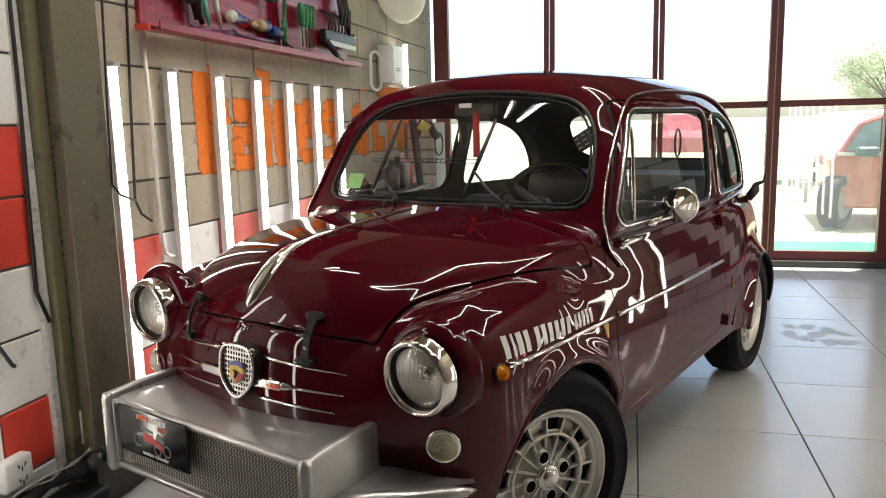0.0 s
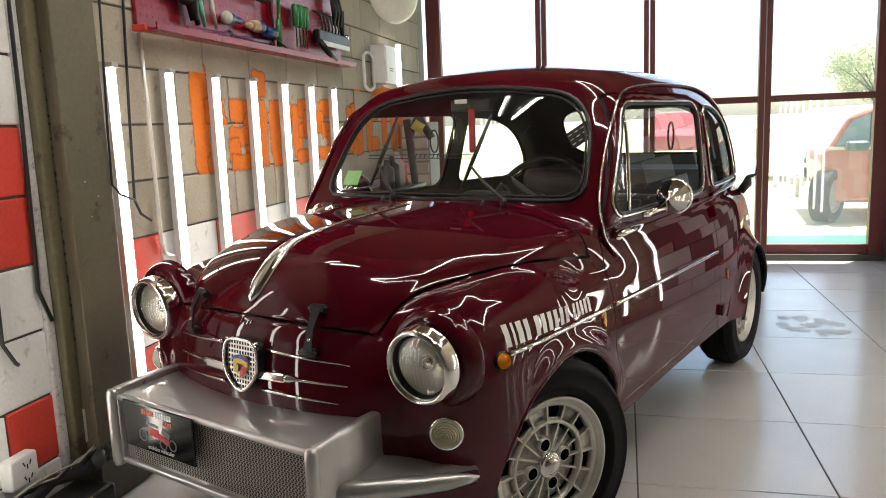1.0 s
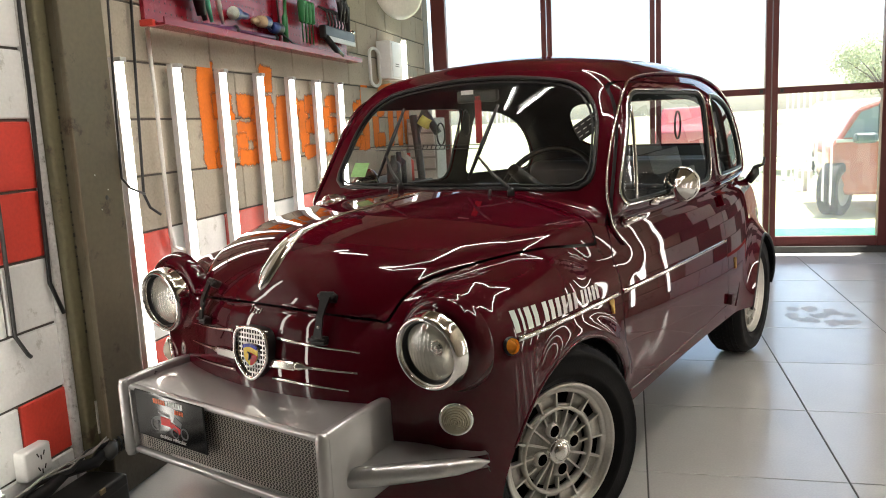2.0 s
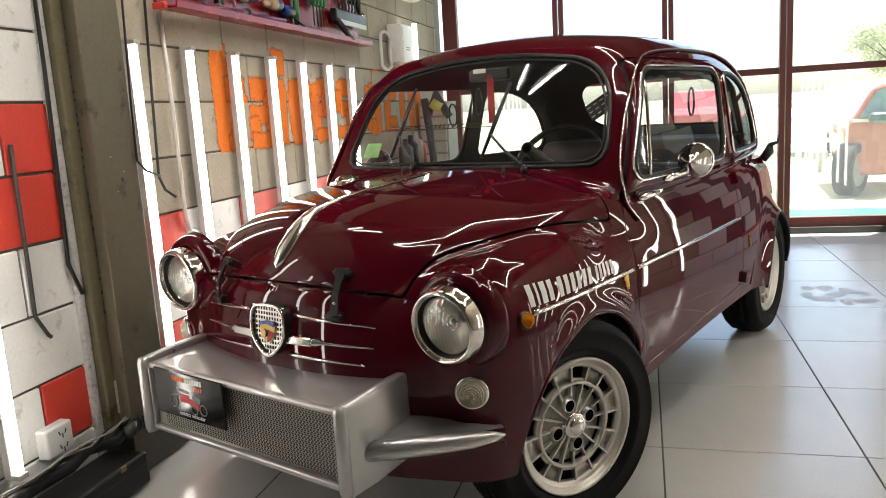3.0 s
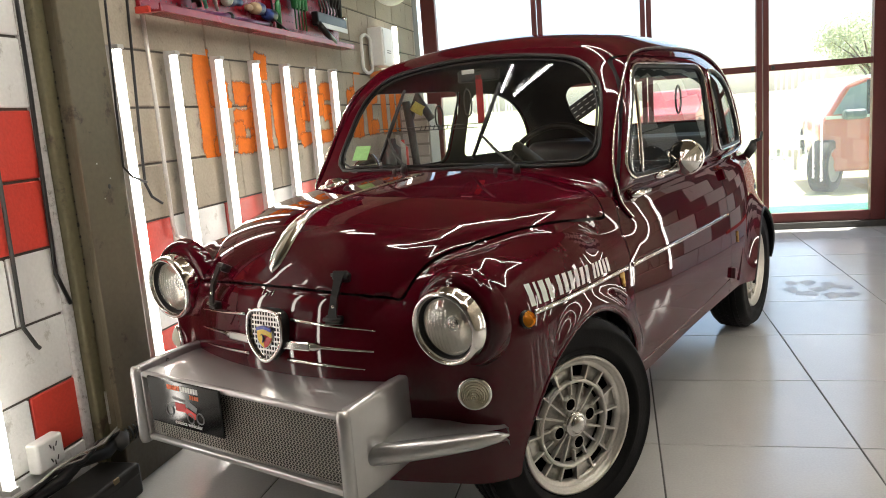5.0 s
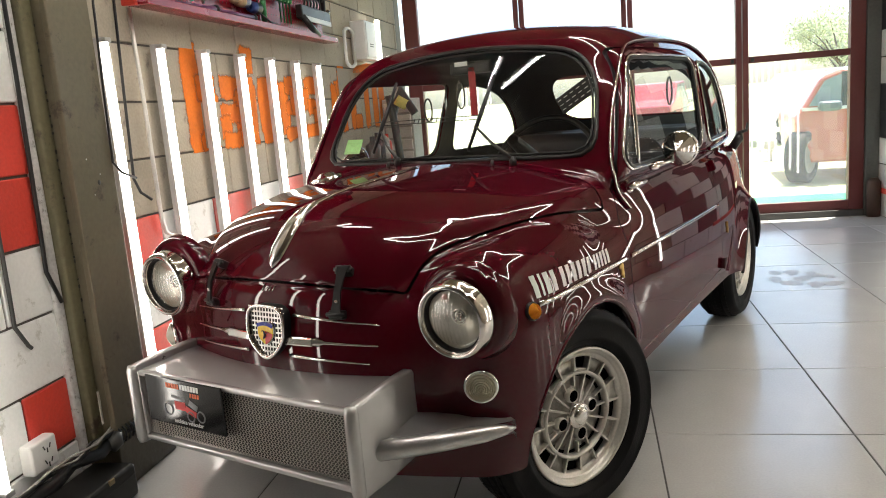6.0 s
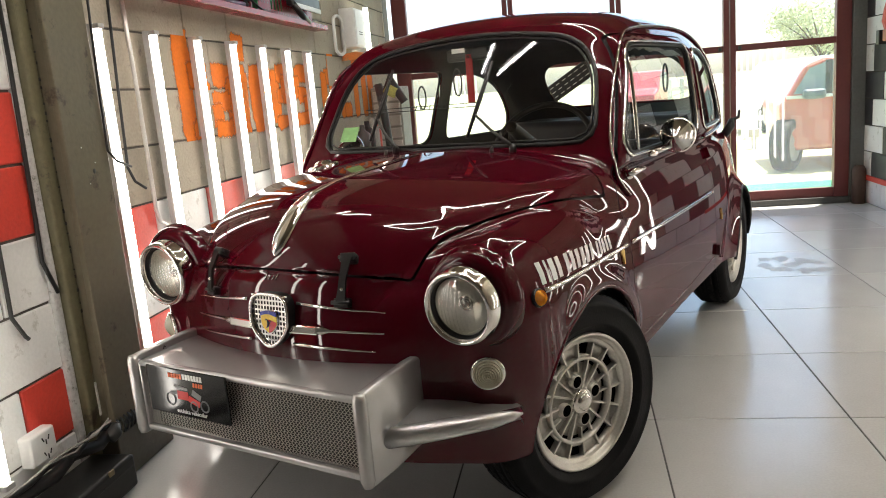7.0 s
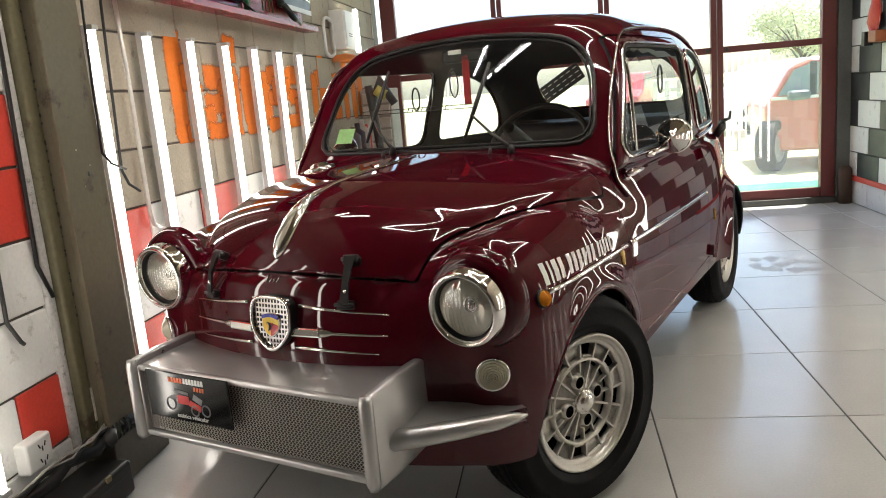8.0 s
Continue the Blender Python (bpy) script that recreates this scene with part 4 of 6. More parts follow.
def strap(s):
    h = new("lid_strap")
    h.parent = car
    h["label"] = "black rubber lid strap"
    p0, p1 = on_nose([(s * 0.212 + 0.009, 0.736)])[0], on_nose([(s * 0.2205 - 0.0045, 0.640)])[0]
    n0, n1 = normals_at(p0)[0], normals_at(p1)[0]
    a, b = p0 + n0 * 0.022, p1 + n1 * 0.016
    mid = (a + b) / 2 + (n0 + n1) * 0.004
    d = (b - a) / np.linalg.norm(b - a)
    side = np.cross(d, (n0 + n1) / 2)
    side /= np.linalg.norm(side)
    pts = [a, a + (mid - a) * 0.5, mid, b - (b - mid) * 0.5, b]
    v, f = [], []
    for p, w in zip(pts, (0.013, 0.0095, 0.0085, 0.0095, 0.013)):
        for sx, sn in ((-1, 0), (1, 0), (1, 1), (-1, 1)):
            v.append(p + side * w * sx + n0 * (0.007 * sn))
    for i in range(len(pts) - 1):
        for k in range(4):
            f.append((i * 4 + k, i * 4 + (k + 1) % 4, (i + 1) * 4 + (k + 1) % 4, (i + 1) * 4 + k))
    f += [(0, 1, 2, 3), (19, 18, 17, 16)]
    mesh("strap", v, f, BLACK, h, smooth=False)
    m0 = frame_at(p0, n0)
    for nm, m in (("upper_bracket", m0), ("lower_bracket", frame_at(p1, n1))):
        o = part(nm, box(-0.020, -0.026 if nm[0] == "u" else -0.02, -0.010, 0.020, 0.004, 0.012, 0.004), BLACK, h)
        o.matrix_basis = m
        o = mesh("pin", *bar((-0.024, -0.02, 0.002), (0.024, -0.02, 0.002), 0.0045, 10), BLACK, h)
        o.matrix_basis = m
    hole = mesh("stud", *lathe([(0.0, -0.003), (0.004, -0.002), (0.005, 0.004)], 12), CHROME, h)
    hole.matrix_basis = Matrix.Translation(Vector(mid + (b - mid) * 0.4 + n1 * 0.007)) @ frame_at((0, 0, 0), n1)
strap(1)
strap(-1)


# ---- box bumper with mesh ----
def bumper():
    b = new("bumper")
    b.parent = car
    b["label"] = "silver painted box bumper with woven mesh"
    X, Y, Z0, Z1 = 0.362, -0.588, 0.297, 0.484
    part("top_lip", box(-X, Y - 0.004, Z1 - 0.012, X, Y + 0.014, Z1 + 0.004, 0.006, 3), SILVER, b, smooth=True)
    part("bottom_lip", box(-X, Y - 0.004, Z0 - 0.004, X, Y + 0.014, Z0 + 0.012, 0.005, 3), SILVER, b, smooth=True)
    for s in (-1, 1):
        part("side_lip", box(s * X - 0.01, Y - 0.003, Z0, s * X + 0.004, Y + 0.014, Z1, 0.004, 2), SILVER, b)
    # shelf that rises towards the nose
    n, v, f = 16, [], []
    for i in range(n + 1):
        x = -X + 2 * X * i / n
        for y, z in ((Y + 0.006, Z1 + 0.002), (Y + 0.07, Z1 + 0.006), (-0.45, Z1 + 0.010), (-0.33, Z1 + 0.012), (-0.33, Z1 + 0.005), (Y + 0.006, Z1 - 0.008)):
            v.append((x, y, z))
    for i in range(n):
        for k in range(5):
            f.append((i * 6 + k, i * 6 + k + 1, (i + 1) * 6 + k + 1, (i + 1) * 6 + k))
    mesh("shelf", v, [q[::-1] for q in f], SILVER, b)
    # end plates with rolled front edges
    for s in (-1, 1):
        prof = [(-0.592, 0.283), (-0.592, 0.500), (-0.575, 0.503), (-0.50, 0.510), (-0.42, 0.514), (-0.385, 0.514), (-0.36, 0.505), (-0.345, 0.475), (-0.345, 0.32), (-0.40, 0.297), (-0.50, 0.285)]
        xa, xb = s * (X + 0.003), s * (X + 0.030)
        bm = bmesh.new()
        va = [bm.verts.new((xa, y, z)) for y, z in prof]
        vb = [bm.verts.new((xb, y, z)) for y, z in prof]
        bm.faces.new(va)
        bm.faces.new(vb[::-1])
        for k in range(len(prof)):
            j = (k + 1) % len(prof)
            bm.faces.new((va[k], vb[k], vb[j], va[j]))
        bmesh.ops.recalc_face_normals(bm, faces=bm.faces[:])
        bmesh.ops.bevel(bm, geom=bm.edges[:], offset=0.008, segments=3, affect="EDGES", profile=0.5)
        part("end_plate", bm, SILVER, b, smooth=True)
        mesh("rolled_edge", *sweep([(s * (X + 0.016), -0.593, z) for z in (0.285, 0.30, 0.40, 0.485, 0.50)], [0.012, 0.0165, 0.0165, 0.0165, 0.012], 16), SILVER, b)
        # side blade
        path = np.array([(0.375, -0.525, 0.368), (0.43, -0.488, 0.371), (0.50, -0.425, 0.373), (0.562, -0.357, 0.372), (0.594, -0.318, 0.371), (0.610, -0.296, 0.371)])
        path[:, 0] *= s
        mesh("side_blade", *sweep(path, [0.024, 0.024, 0.023, 0.020, 0.013, 0.003], 16), SILVER, b, "silver tapering side blade")
        inner = np.array([(0.37, -0.34, 0.412), (0.42, -0.32, 0.410), (0.47, -0.30, 0.405), (0.53, -0.28, 0.396), (0.582, -0.272, 0.384), (0.609, -0.292, 0.372)])
        inner[:, 0] *= s
        v = [*(path + (0, 0, 0.018)), *inner, *(path - (0, 0, 0.014)), *(inner - (0, 0, 0.03))]
        f = [(k, k + 1, 7 + k, 6 + k) for k in range(5)] + [(12 + k, 18 + k, 19 + k, 13 + k) for k in range(5)]
        mesh("blade_web", v, f if s > 0 else [q[::-1] for q in f], SILVER, b)
    part("mesh_back", box(-X + 0.01, Y + 0.03, Z0 + 0.005, X - 0.01, Y + 0.034, Z1 - 0.005), BLACK, b)
    # woven wire
    wires = []
    # wires that lean to and fro and meet their neighbours, as a net of six-sided openings
    pitch, rise = 0.0054, 0.0027
    for k in range(int(2 * (X - 0.008) / pitch) + 1):
        x0, p, z, i = -X + 0.008 + k * pitch, [], Z0 + 0.004, 0
        while z < Z1 - 0.003:
            lean = 0.0023 if (i // 2 + k) % 2 else -0.0023
            p.append((x0 + lean, Y + 0.012 + (0.0012 if (i // 2) % 2 else -0.0012), z))
            z, i = z + rise, i + 1
        wires.append(sweep(p, 0.00075, 4, cap=False))
    tagged(mesh("wire_mesh", *joined(*wires), mat("zinc_wire", (0.62, 0.60, 0.55), 0.38, 0.9, 0.1, 40, 200), b, "woven grey wire mesh"), kind="stuff")
    # sign plate
    pl = part("sign_plate", box(-0.318, Y - 0.014, 0.362, -0.024, Y - 0.008, 0.487, 0.0025), mat("gloss_black_plate", (0.008, 0.008, 0.009), 0.12, 0, 0.1, 20, 60, spec=0.5), b, "glossy black sign plate with small red, grey and white print")
    ink = lambda n, c: mat(n, c, 0.4, 0, 0.1, 40, 200)
    red, white, grey, orange = ink("print_red", (0.55, 0.02, 0.02)), ink("print_white", (0.75, 0.75, 0.75)), ink("print_grey", (0.16, 0.16, 0.17)), ink("print_orange", (0.7, 0.14, 0.05))
    yy = Y - 0.0145
    def stroke(name, x0, z0, x1, z1, c, tilt=0.0):
        o = mesh(name, *cuboid(-(x1 - x0) / 2, -0.0006, -(z1 - z0) / 2, (x1 - x0) / 2, 0.0006, (z1 - z0) / 2), c, pl, smooth=False)
        o.matrix_basis = pose((x0 + x1) / 2, yy, (z0 + z1) / 2, 0, tilt, 0)
    for k in range(5):
        stroke("print_bar", -0.232 + k * 0.0105, 0.463, -0.2245 + k * 0.0105, 0.4755, orange)
    for k in range(7):
        stroke("print_bar", -0.178 + k * 0.0105, 0.463, -0.1705 + k * 0.0105, 0.477, white)
    for k in range(4):
        stroke("print_bar", -0.142 + k * 0.0095, 0.447, -0.136 + k * 0.0095, 0.458, orange, 12)
    stroke("print_shape", -0.205, 0.408, -0.165, 0.430, red, 0)
    stroke("print_shape", -0.232, 0.418, -0.205, 0.428, grey, -10)
    stroke("print_shape", -0.165, 0.400, -0.125, 0.416, red, 18)
    stroke("print_shape", -0.150, 0.418, -0.118, 0.434, grey, 25)
    stroke("print_shape", -0.215, 0.436, -0.165, 0.443, grey, 6)
    for x, z, r in ((-0.232, 0.405, 0.016), (-0.147, 0.395, 0.013), (-0.108, 0.400, 0.014)):
        o = mesh("print_ring", *sweep([(r * math.cos(a), 0, r * math.sin(a)) for a in np.linspace(0, 2 * math.pi, 20, endpoint=False)], 0.002, 5, closed=True), grey, pl)
        o.matrix_basis = pose(x, yy, z)
    txt = bpy.data.curves.new("caption", "FONT")
    txt.body, txt.size, txt.align_x = "estética vehicular", 0.016, "CENTER"
    txt.extrude = 0.0004
    txt.materials.append(white)
    t = new("caption", txt)
    t.parent = pl
    t.matrix_basis = pose(-0.160, yy, 0.371, 90, 0, 0)
bumper()


# ---- windows: gaskets and bright frames ----
def rim_path(field, centre, place, grow, count=168, lift=0.003):
    pts = outline(field, centre, count, grow)
    p = place(pts)
    return p + normals_at(p) * lift
ws_path = rim_path(windscreen_field, (0.012, 1.12), on_nose, 0.004, 120, 0.001)
mesh("gasket", *sweep(ws_path, 0.0068, 10, closed=True), BLACK, panels["windscreen"], "black rubber windscreen seal")
ws_in = rim_path(windscreen_field, (0.012, 1.12), on_nose, -0.009, 120, -0.001)
mesh("seal_lip", *sweep(ws_in, 0.004, 6, closed=True), BLACK, panels["windscreen"])
for s in (1, -1):
    place = lambda q, s=s: on_side(q, s)
    d = panels["left" if s > 0 else "right"]
    mesh("window_frame", *sweep(rim_path(door_window, (0.90, 1.05), place, 0.004), 0.0042, 8, closed=True), CHROME, d, "polished window frame")
    mesh("window_seal", *sweep(rim_path(door_window, (0.90, 1.05), place, -0.004, lift=-0.001), 0.005, 8, closed=True), BLACK, d)
    mesh("quarter_frame", *sweep(rim_path(quarter_window, (1.57, 1.03), place, 0.004), 0.0042, 8, closed=True), CHROME, car, "polished quarter window frame")
    mesh("quarter_seal", *sweep(rim_path(quarter_window, (1.57, 1.03), place, -0.004, lift=-0.001), 0.005, 8, closed=True), BLACK, car)
    vent = on_side(np.stack([np.linspace(0.545, 0.632, 10), np.linspace(0.887, 1.19, 10)], 1), s)
    mesh("vent_bar", *sweep(vent + normals_at(vent) * -0.002, 0.006, 8), CHROME, d)
    yz = np.array([(0.455, 0.765), (0.422, 0.80), (0.405, 0.84), (0.405, 0.89), (0.447, 0.97), (0.517, 1.085), (0.598, 1.19), (0.665, 1.238), (0.75, 1.262), (0.92, 1.277), (1.12, 1.283), (1.38, 1.283), (1.60, 1.268), (1.77, 1.222), (1.90, 1.13), (1.99, 1.02), (2.005, 0.94), (1.965, 0.878), (1.82, 0.862), (1.6, 0.858), (1.44, 0.858)])
    t = np.arange(len(yz))
    tt = np.linspace(0, len(yz) - 1, 120)
    path = on_side(np.stack([spline(list(zip(t, yz[:, 0])))(tt), spline(list(zip(t, yz[:, 1])))(tt)], 1), s)
    for _ in range(12):
        path[1:-1, 0] = (path[:-2, 0] + path[1:-1, 0] + path[2:, 0]) / 3
    out = normals_at(path)
    for _ in range(20):
        out[1:-1] = (out[:-2] + out[1:-1] + out[2:]) / 3
    path = path + out * 0.004
    mesh("drip_rail", *sweep(path, 0.006, 8), PAINT, car)
    mesh("rail_bead", *sweep(path + out * 0.005, 0.003, 6), CHROME, car, "bright bead along the drip rail")
    for y0, y1 in ((-0.185, 0.352), (0.385, 1.375)):
        yy = np.linspace(y0, y1, 30)
        p = on_side(np.stack([yy, np.full(30, 0.636)], 1), s)
        mesh("side_strip", *sweep(p + normals_at(p) * 0.002, 0.0068, 8, flat=0.7), CHROME, car if y0 < 0 else d, "thin bright side strip")
    # pressed crease and sill seam
    yy = np.linspace(0.40, 1.38, 24)
    p = on_side(np.stack([yy, 0.318 + 0.055 * (yy - 0.4)], 1), s)
    mesh("door_crease", *sweep(p - normals_at(p) * 0.002, 0.004, 6), PAINT, d)
    # wheel-arch lips
    for cy, r, a0, a1, mm in ((0.085, 0.302, -10, 160, PAINT), (2.03, 0.302, -6, 186, BLACK)):
        a = np.radians(np.linspace(a0, a1, 48))
        p = on_side(np.stack([cy + r * np.cos(a), 0.268 + r * np.sin(a)], 1), s)
        p = p[p[:, 2] > 0.262]
        mesh("arch_lip", *sweep(p - normals_at(p) * 0.004, 0.007, 8), mm, car)
    # mirror, handle, hinges, emblems
    q = on_side([(0.69, 0.868)], s)[0]
    mir = new("door_mirror")
    mir.parent = d
    mir["label"] = "round chrome bullet door mirror"
    mir.matrix_basis = pose(q[0] + s * 0.052, q[1] + 0.105, 0.912, 0, 0, s * 8)
    prof = [(0.0, -0.085), (0.012, -0.078), (0.026, -0.058), (0.040, -0.030), (0.050, -0.006), (0.054, 0.004), (0.057, 0.008), (0.057, 0.016), (0.052, 0.018)]
    v, f = lathe(prof, 36)
    v = np.array([p * (1, 1, 1) if (i // len(prof)) % 3 else p * (0.965, 1, 0.965) for i, p in enumerate(v)])
    mesh("shell", v, f, mat("ribbed_chrome", (0.55, 0.54, 0.52), 0.08, 1.0, 0.05, 9, 90), mir, "faceted chrome cone shell")
    mesh("mirror_glass", *lathe([(0.0, 0.017), (0.052, 0.017)], 40), CHROME, mir)
    mesh("rim", *lathe([(0.054, 0.002), (0.0585, 0.006), (0.0585, 0.016), (0.053, 0.019)], 40), CHROME, mir)
    mesh("stalk", *sweep([tuple(q), (q[0] + s * 0.02, q[1] + 0.03, q[2] + 0.006), (q[0] + s * 0.05, q[1] + 0.09, 0.885)], [0.011, 0.008, 0.007], 10), CHROME, d, "chrome mirror stalk")
    mesh("mirror_foot", *sweep([tuple(q - (s * 0.002, 0.03, 0.004)), tuple(q + (s * 0.006, -0.005, 0)), tuple(q + (s * 0.002, 0.035, 0.004))], [0.006, 0.014, 0.006], 10), CHROME, d)
    hp = on_side(np.stack([np.linspace(0.482, 0.625, 8), np.full(8, 0.823)], 1), s)
    hn = normals_at(hp)
    mesh("handle", *sweep(hp + hn * np.array([[0.006], [0.02], [0.024], [0.024], [0.023], [0.022], [0.02], [0.012]]), [0.009, 0.012, 0.010, 0.0095, 0.009, 0.008, 0.006, 0.003], 10), CHROME, d, "chrome pull handle")
    o = mesh("lock_plate", *lathe([(0.0, -0.010), (0.014, -0.010), (0.018, -0.006), (0.019, 0.004)], 24), CHROME, d)
    o.matrix_basis = frame_at(hp[1], hn[1])
    for y, z in ((1.408, 0.395), (1.412, 0.79)):
        q = on_side([(y, z)], s)[0]
        o = part("hinge", box(-0.012, -0.016, -0.022, 0.012, 0.004, 0.022, 0.004), PAINT if z > 0.5 else mat("dark_maroon_hinge", (0.03, 0.004, 0.006), 0.4), car)
        o.matrix_basis = frame_at(q, normals_at(q)[0])
    gold = mat("gilt_emblem", (0.55, 0.38, 0.10), 0.38, 0.9, 0.15, 60, 200)
    for y, z in ((0.300, 0.615), (1.50, 0.53)):
        q = on_side([(y, z)], s)[0]
        o = mesh("side_emblem", *joined(cuboid(-0.008, -0.004, -0.018, 0.009, 0.002, 0.016), cuboid(-0.014, -0.003, 0.002, 0.013, 0.002, 0.012), cuboid(-0.003, -0.005, -0.026, 0.004, 0.002, 0.02)), gold, car, "small gilt side emblem", smooth=False)
        o.matrix_basis = frame_at(q, normals_at(q)[0])
    # the maker's lettering, as plain leaning bars
    white = mat("white_vinyl", (0.78, 0.78, 0.76), 0.4, 0, 0.05, 30, 200)
    run = [(-0.186, 0.017, 0.050), (-0.158, 0.008, 0.050), (-0.140, 0.020, 0.049), (-0.110, 0.018, 0.048)]
    run += [(-0.066 + 0.0295 * i, 0.018, 0.047 - 0.001 * i) for i in range(6)] + [(0.126 + 0.0225 * i, 0.014, 0.039 - 0.0005 * i) for i in range(5)]
    for y0, wide, tall in run:
        grid = [(y0 + u * wide + 0.12 * (v * tall), 0.650 + v * tall) for v in (0, 0.5, 1) for u in (0, 0.5, 1)]
        p = on_side(grid, s)
        p = p + normals_at(p) * 0.0012
        f = [(0, 1, 4, 3), (1, 2, 5, 4), (3, 4, 7, 6), (4, 5, 8, 7)]
        mesh("lettering_bar", p, f if s > 0 else [q_[::-1] for q_ in f], white, car)


# ---- wipers ----
def wiper(pivot, elbow, low, high):
    w = new("wiper")
    w.parent = car
    w["label"] = "slim steel wiper with black rubber blade"
    a = on_top([pivot])[0]
    a = a + np.array([0, 0, 0.004])
    b, c, d = (on_nose([q])[0] + np.array([0, -0.016, 0.004]) for q in (elbow, low, high))
    mesh("pivot", *sweep([a - (0, 0, 0.01), a + (0, 0, 0.012), a + (0, 0.004, 0.022)], [0.013, 0.011, 0.006], 12), BLACK, w)
    mesh("arm", *sweep([a + (0, 0, 0.014), (a + b) / 2 + (0, -0.012, 0.006), b], [0.0065, 0.005, 0.004], 8), DARK_STEEL, w)
    mesh("blade", *sweep([c, (c + d) / 2, d], [0.005, 0.0080, 0.005], 8), BLACK, w)
wiper((-0.155, 0.372), (-0.278, 1.037), (-0.287, 0.962), (-0.262, 1.203))
wiper((0.29, 0.372), (0.117, 1.035), (0.112, 0.958), (0.148, 1.196))
# wire strip between the blades
for z in (1.060, 1.072):
    p = on_nose(np.stack([np.linspace(-0.345, 0.12, 24), np.full(24, z)], 1)) + np.array([0, -0.014, 0])
    mesh("wire_strip", *sweep(p, 0.0016, 5), DARK_STEEL, car)
for k in range(9):
    p = on_nose([(-0.14 + 0.019 * k, 1.068)])[0]
    mesh("wire_stroke", *bar(p + (-0.003, -0.014, -0.007), p + (0.004, -0.014, 0.008), 0.0018, 5), DARK_STEEL, car)
for x in (-0.17, 0.235):
    p = on_top([(x, 0.335)])[0]
    mesh("washer_jet", *sweep([p - (0, 0, 0.004), p + (0, 0, 0.010), p + (0, 0.006, 0.016)], [0.008, 0.006, 0.004], 10), DARK_STEEL, car, "small dark washer jet")
p = on_top([(-0.42, 0.30)])[0]
o = mesh("fuel_cap", *lathe([(0.0, -0.024), (0.02, -0.023), (0.030, -0.017), (0.034, -0.010), (0.050, -0.009), (0.056, -0.005), (0.058, 0.004)], 36), CHROME, car, "chrome filler cap")
o.matrix_basis = frame_at(p, normals_at(p)[0], (0, 1, 0))


# ---- cabin ----
def cabin():
    dash = box(-0.52, 0.46, 0.80, 0.52, 0.57, 0.90, 0.03, 3)
    part("dashboard", dash, PAINT, car, "painted dashboard", smooth=True)
    part("dash_top", box(-0.50, 0.455, 0.895, 0.50, 0.58, 0.912, 0.008), GREY_TRIM, car)
    sw = new("steering_wheel")
    sw.parent = car
    sw["label"] = "thin black steering wheel"
    sw.matrix_basis = pose(0.225, 0.72, 0.868, -28, 0, 0)
    mesh("wheel_rim", *sweep([(0.195 * math.cos(a), 0, 0.195 * math.sin(a)) for a in np.linspace(0, 2 * math.pi, 48, endpoint=False)], 0.011, 10, closed=True), BLACK, sw)
    mesh("boss", *lathe([(0.0, 0.0), (0.03, 0.002), (0.035, -0.02), (0.03, -0.05), (0.02, -0.25)], 24), BLACK, sw)
    for a in (0, math.pi, -math.pi / 2):
        mesh("spoke", *bar((0, -0.005, 0), (0.19 * math.cos(a), -0.002, 0.19 * math.sin(a)), 0.007, 8), DARK_STEEL, sw)
    for s in (1, -1):
        st = new("front_seat")
        st.parent = car
        st["label"] = "dark vinyl front seat with ribbed back"
        part("cushion", box(s * 0.30 - 0.22, 0.82, 0.36, s * 0.30 + 0.22, 1.26, 0.55, 0.05, 3), SEAT, st, smooth=True)
        o = part("backrest", box(-0.22, -0.06, 0, 0.22, 0.06, 0.37, 0.045, 3), SEAT, st, smooth=True)
        o.matrix_basis = pose(s * 0.30, 1.27, 0.50, -14, 0, 0)
        for k in range(-3, 4):
            o2 = part("rib", box(k * 0.055 - 0.024, -0.07, 0.06, k * 0.055 + 0.024, -0.052, 0.34, 0.008), SEAT, st)
            o2.matrix_basis = pose(s * 0.30, 1.27, 0.50, -14, 0, 0)
    part("rear_cushion", box(-0.50, 1.60, 0.40, 0.50, 1.90, 0.58, 0.05, 3), SEAT, car, smooth=True)
    part("rear_backrest", box(-0.50, 1.85, 0.50, 0.50, 1.97, 0.93, 0.05, 3), SEAT, car, smooth=True)
    part("parcel_shelf", box(-0.46, 1.92, 0.90, 0.46, 2.2, 0.93, 0.01), GREY_TRIM, car)
    plate = part("louvre_plate", box(-0.135, -0.006, -0.047, 0.115, 0.006, 0.047, 0.006), BLACK, car, "black slotted plate behind the rear screen")
    plate.matrix_basis = pose(-0.215, 2.10, 1.125, 0, -30, 0)
    # pale bars paint the light that shows through the plate's slots
    for i in range(6):
        for k in (-0.026, 0.0, 0.026):
            o = part("plate_slot", box(-0.012, -0.0085, -0.002, 0.010, -0.0055, 0.002), ALLOY, plate)
            o.matrix_basis = pose(-0.112 + i * 0.041, 0, k)
    part("rear_mirror", box(-0.085, 0.635, 1.215, 0.085, 0.66, 1.258, 0.008), BLACK, car)
    part("paper_sticker", box(-0.040, 0.600, 1.243, 0.012, 0.6012, 1.258, 0.0), CASE, car).matrix_basis = pose(0, 0.0, 0)
    ribbon = mat("red_ribbon", (0.45, 0.015, 0.02), 0.7, 0, 0.2, 30, 150)
    part("ribbon", box(-0.008, 0.635, 1.070, 0.020, 0.640, 1.240, 0.002), ribbon, car, "red ribbon hanging from the mirror")
    mesh("cord", *sweep([(-0.048 + 0.016 * math.sin(a), 0.64, 1.145 + 0.048 * math.cos(a)) for a in np.linspace(0, 2 * math.pi, 24, endpoint=False)], 0.003, 6, closed=True), BLACK, car)
    tag = on_nose([(-0.415, 0.99)])[0]
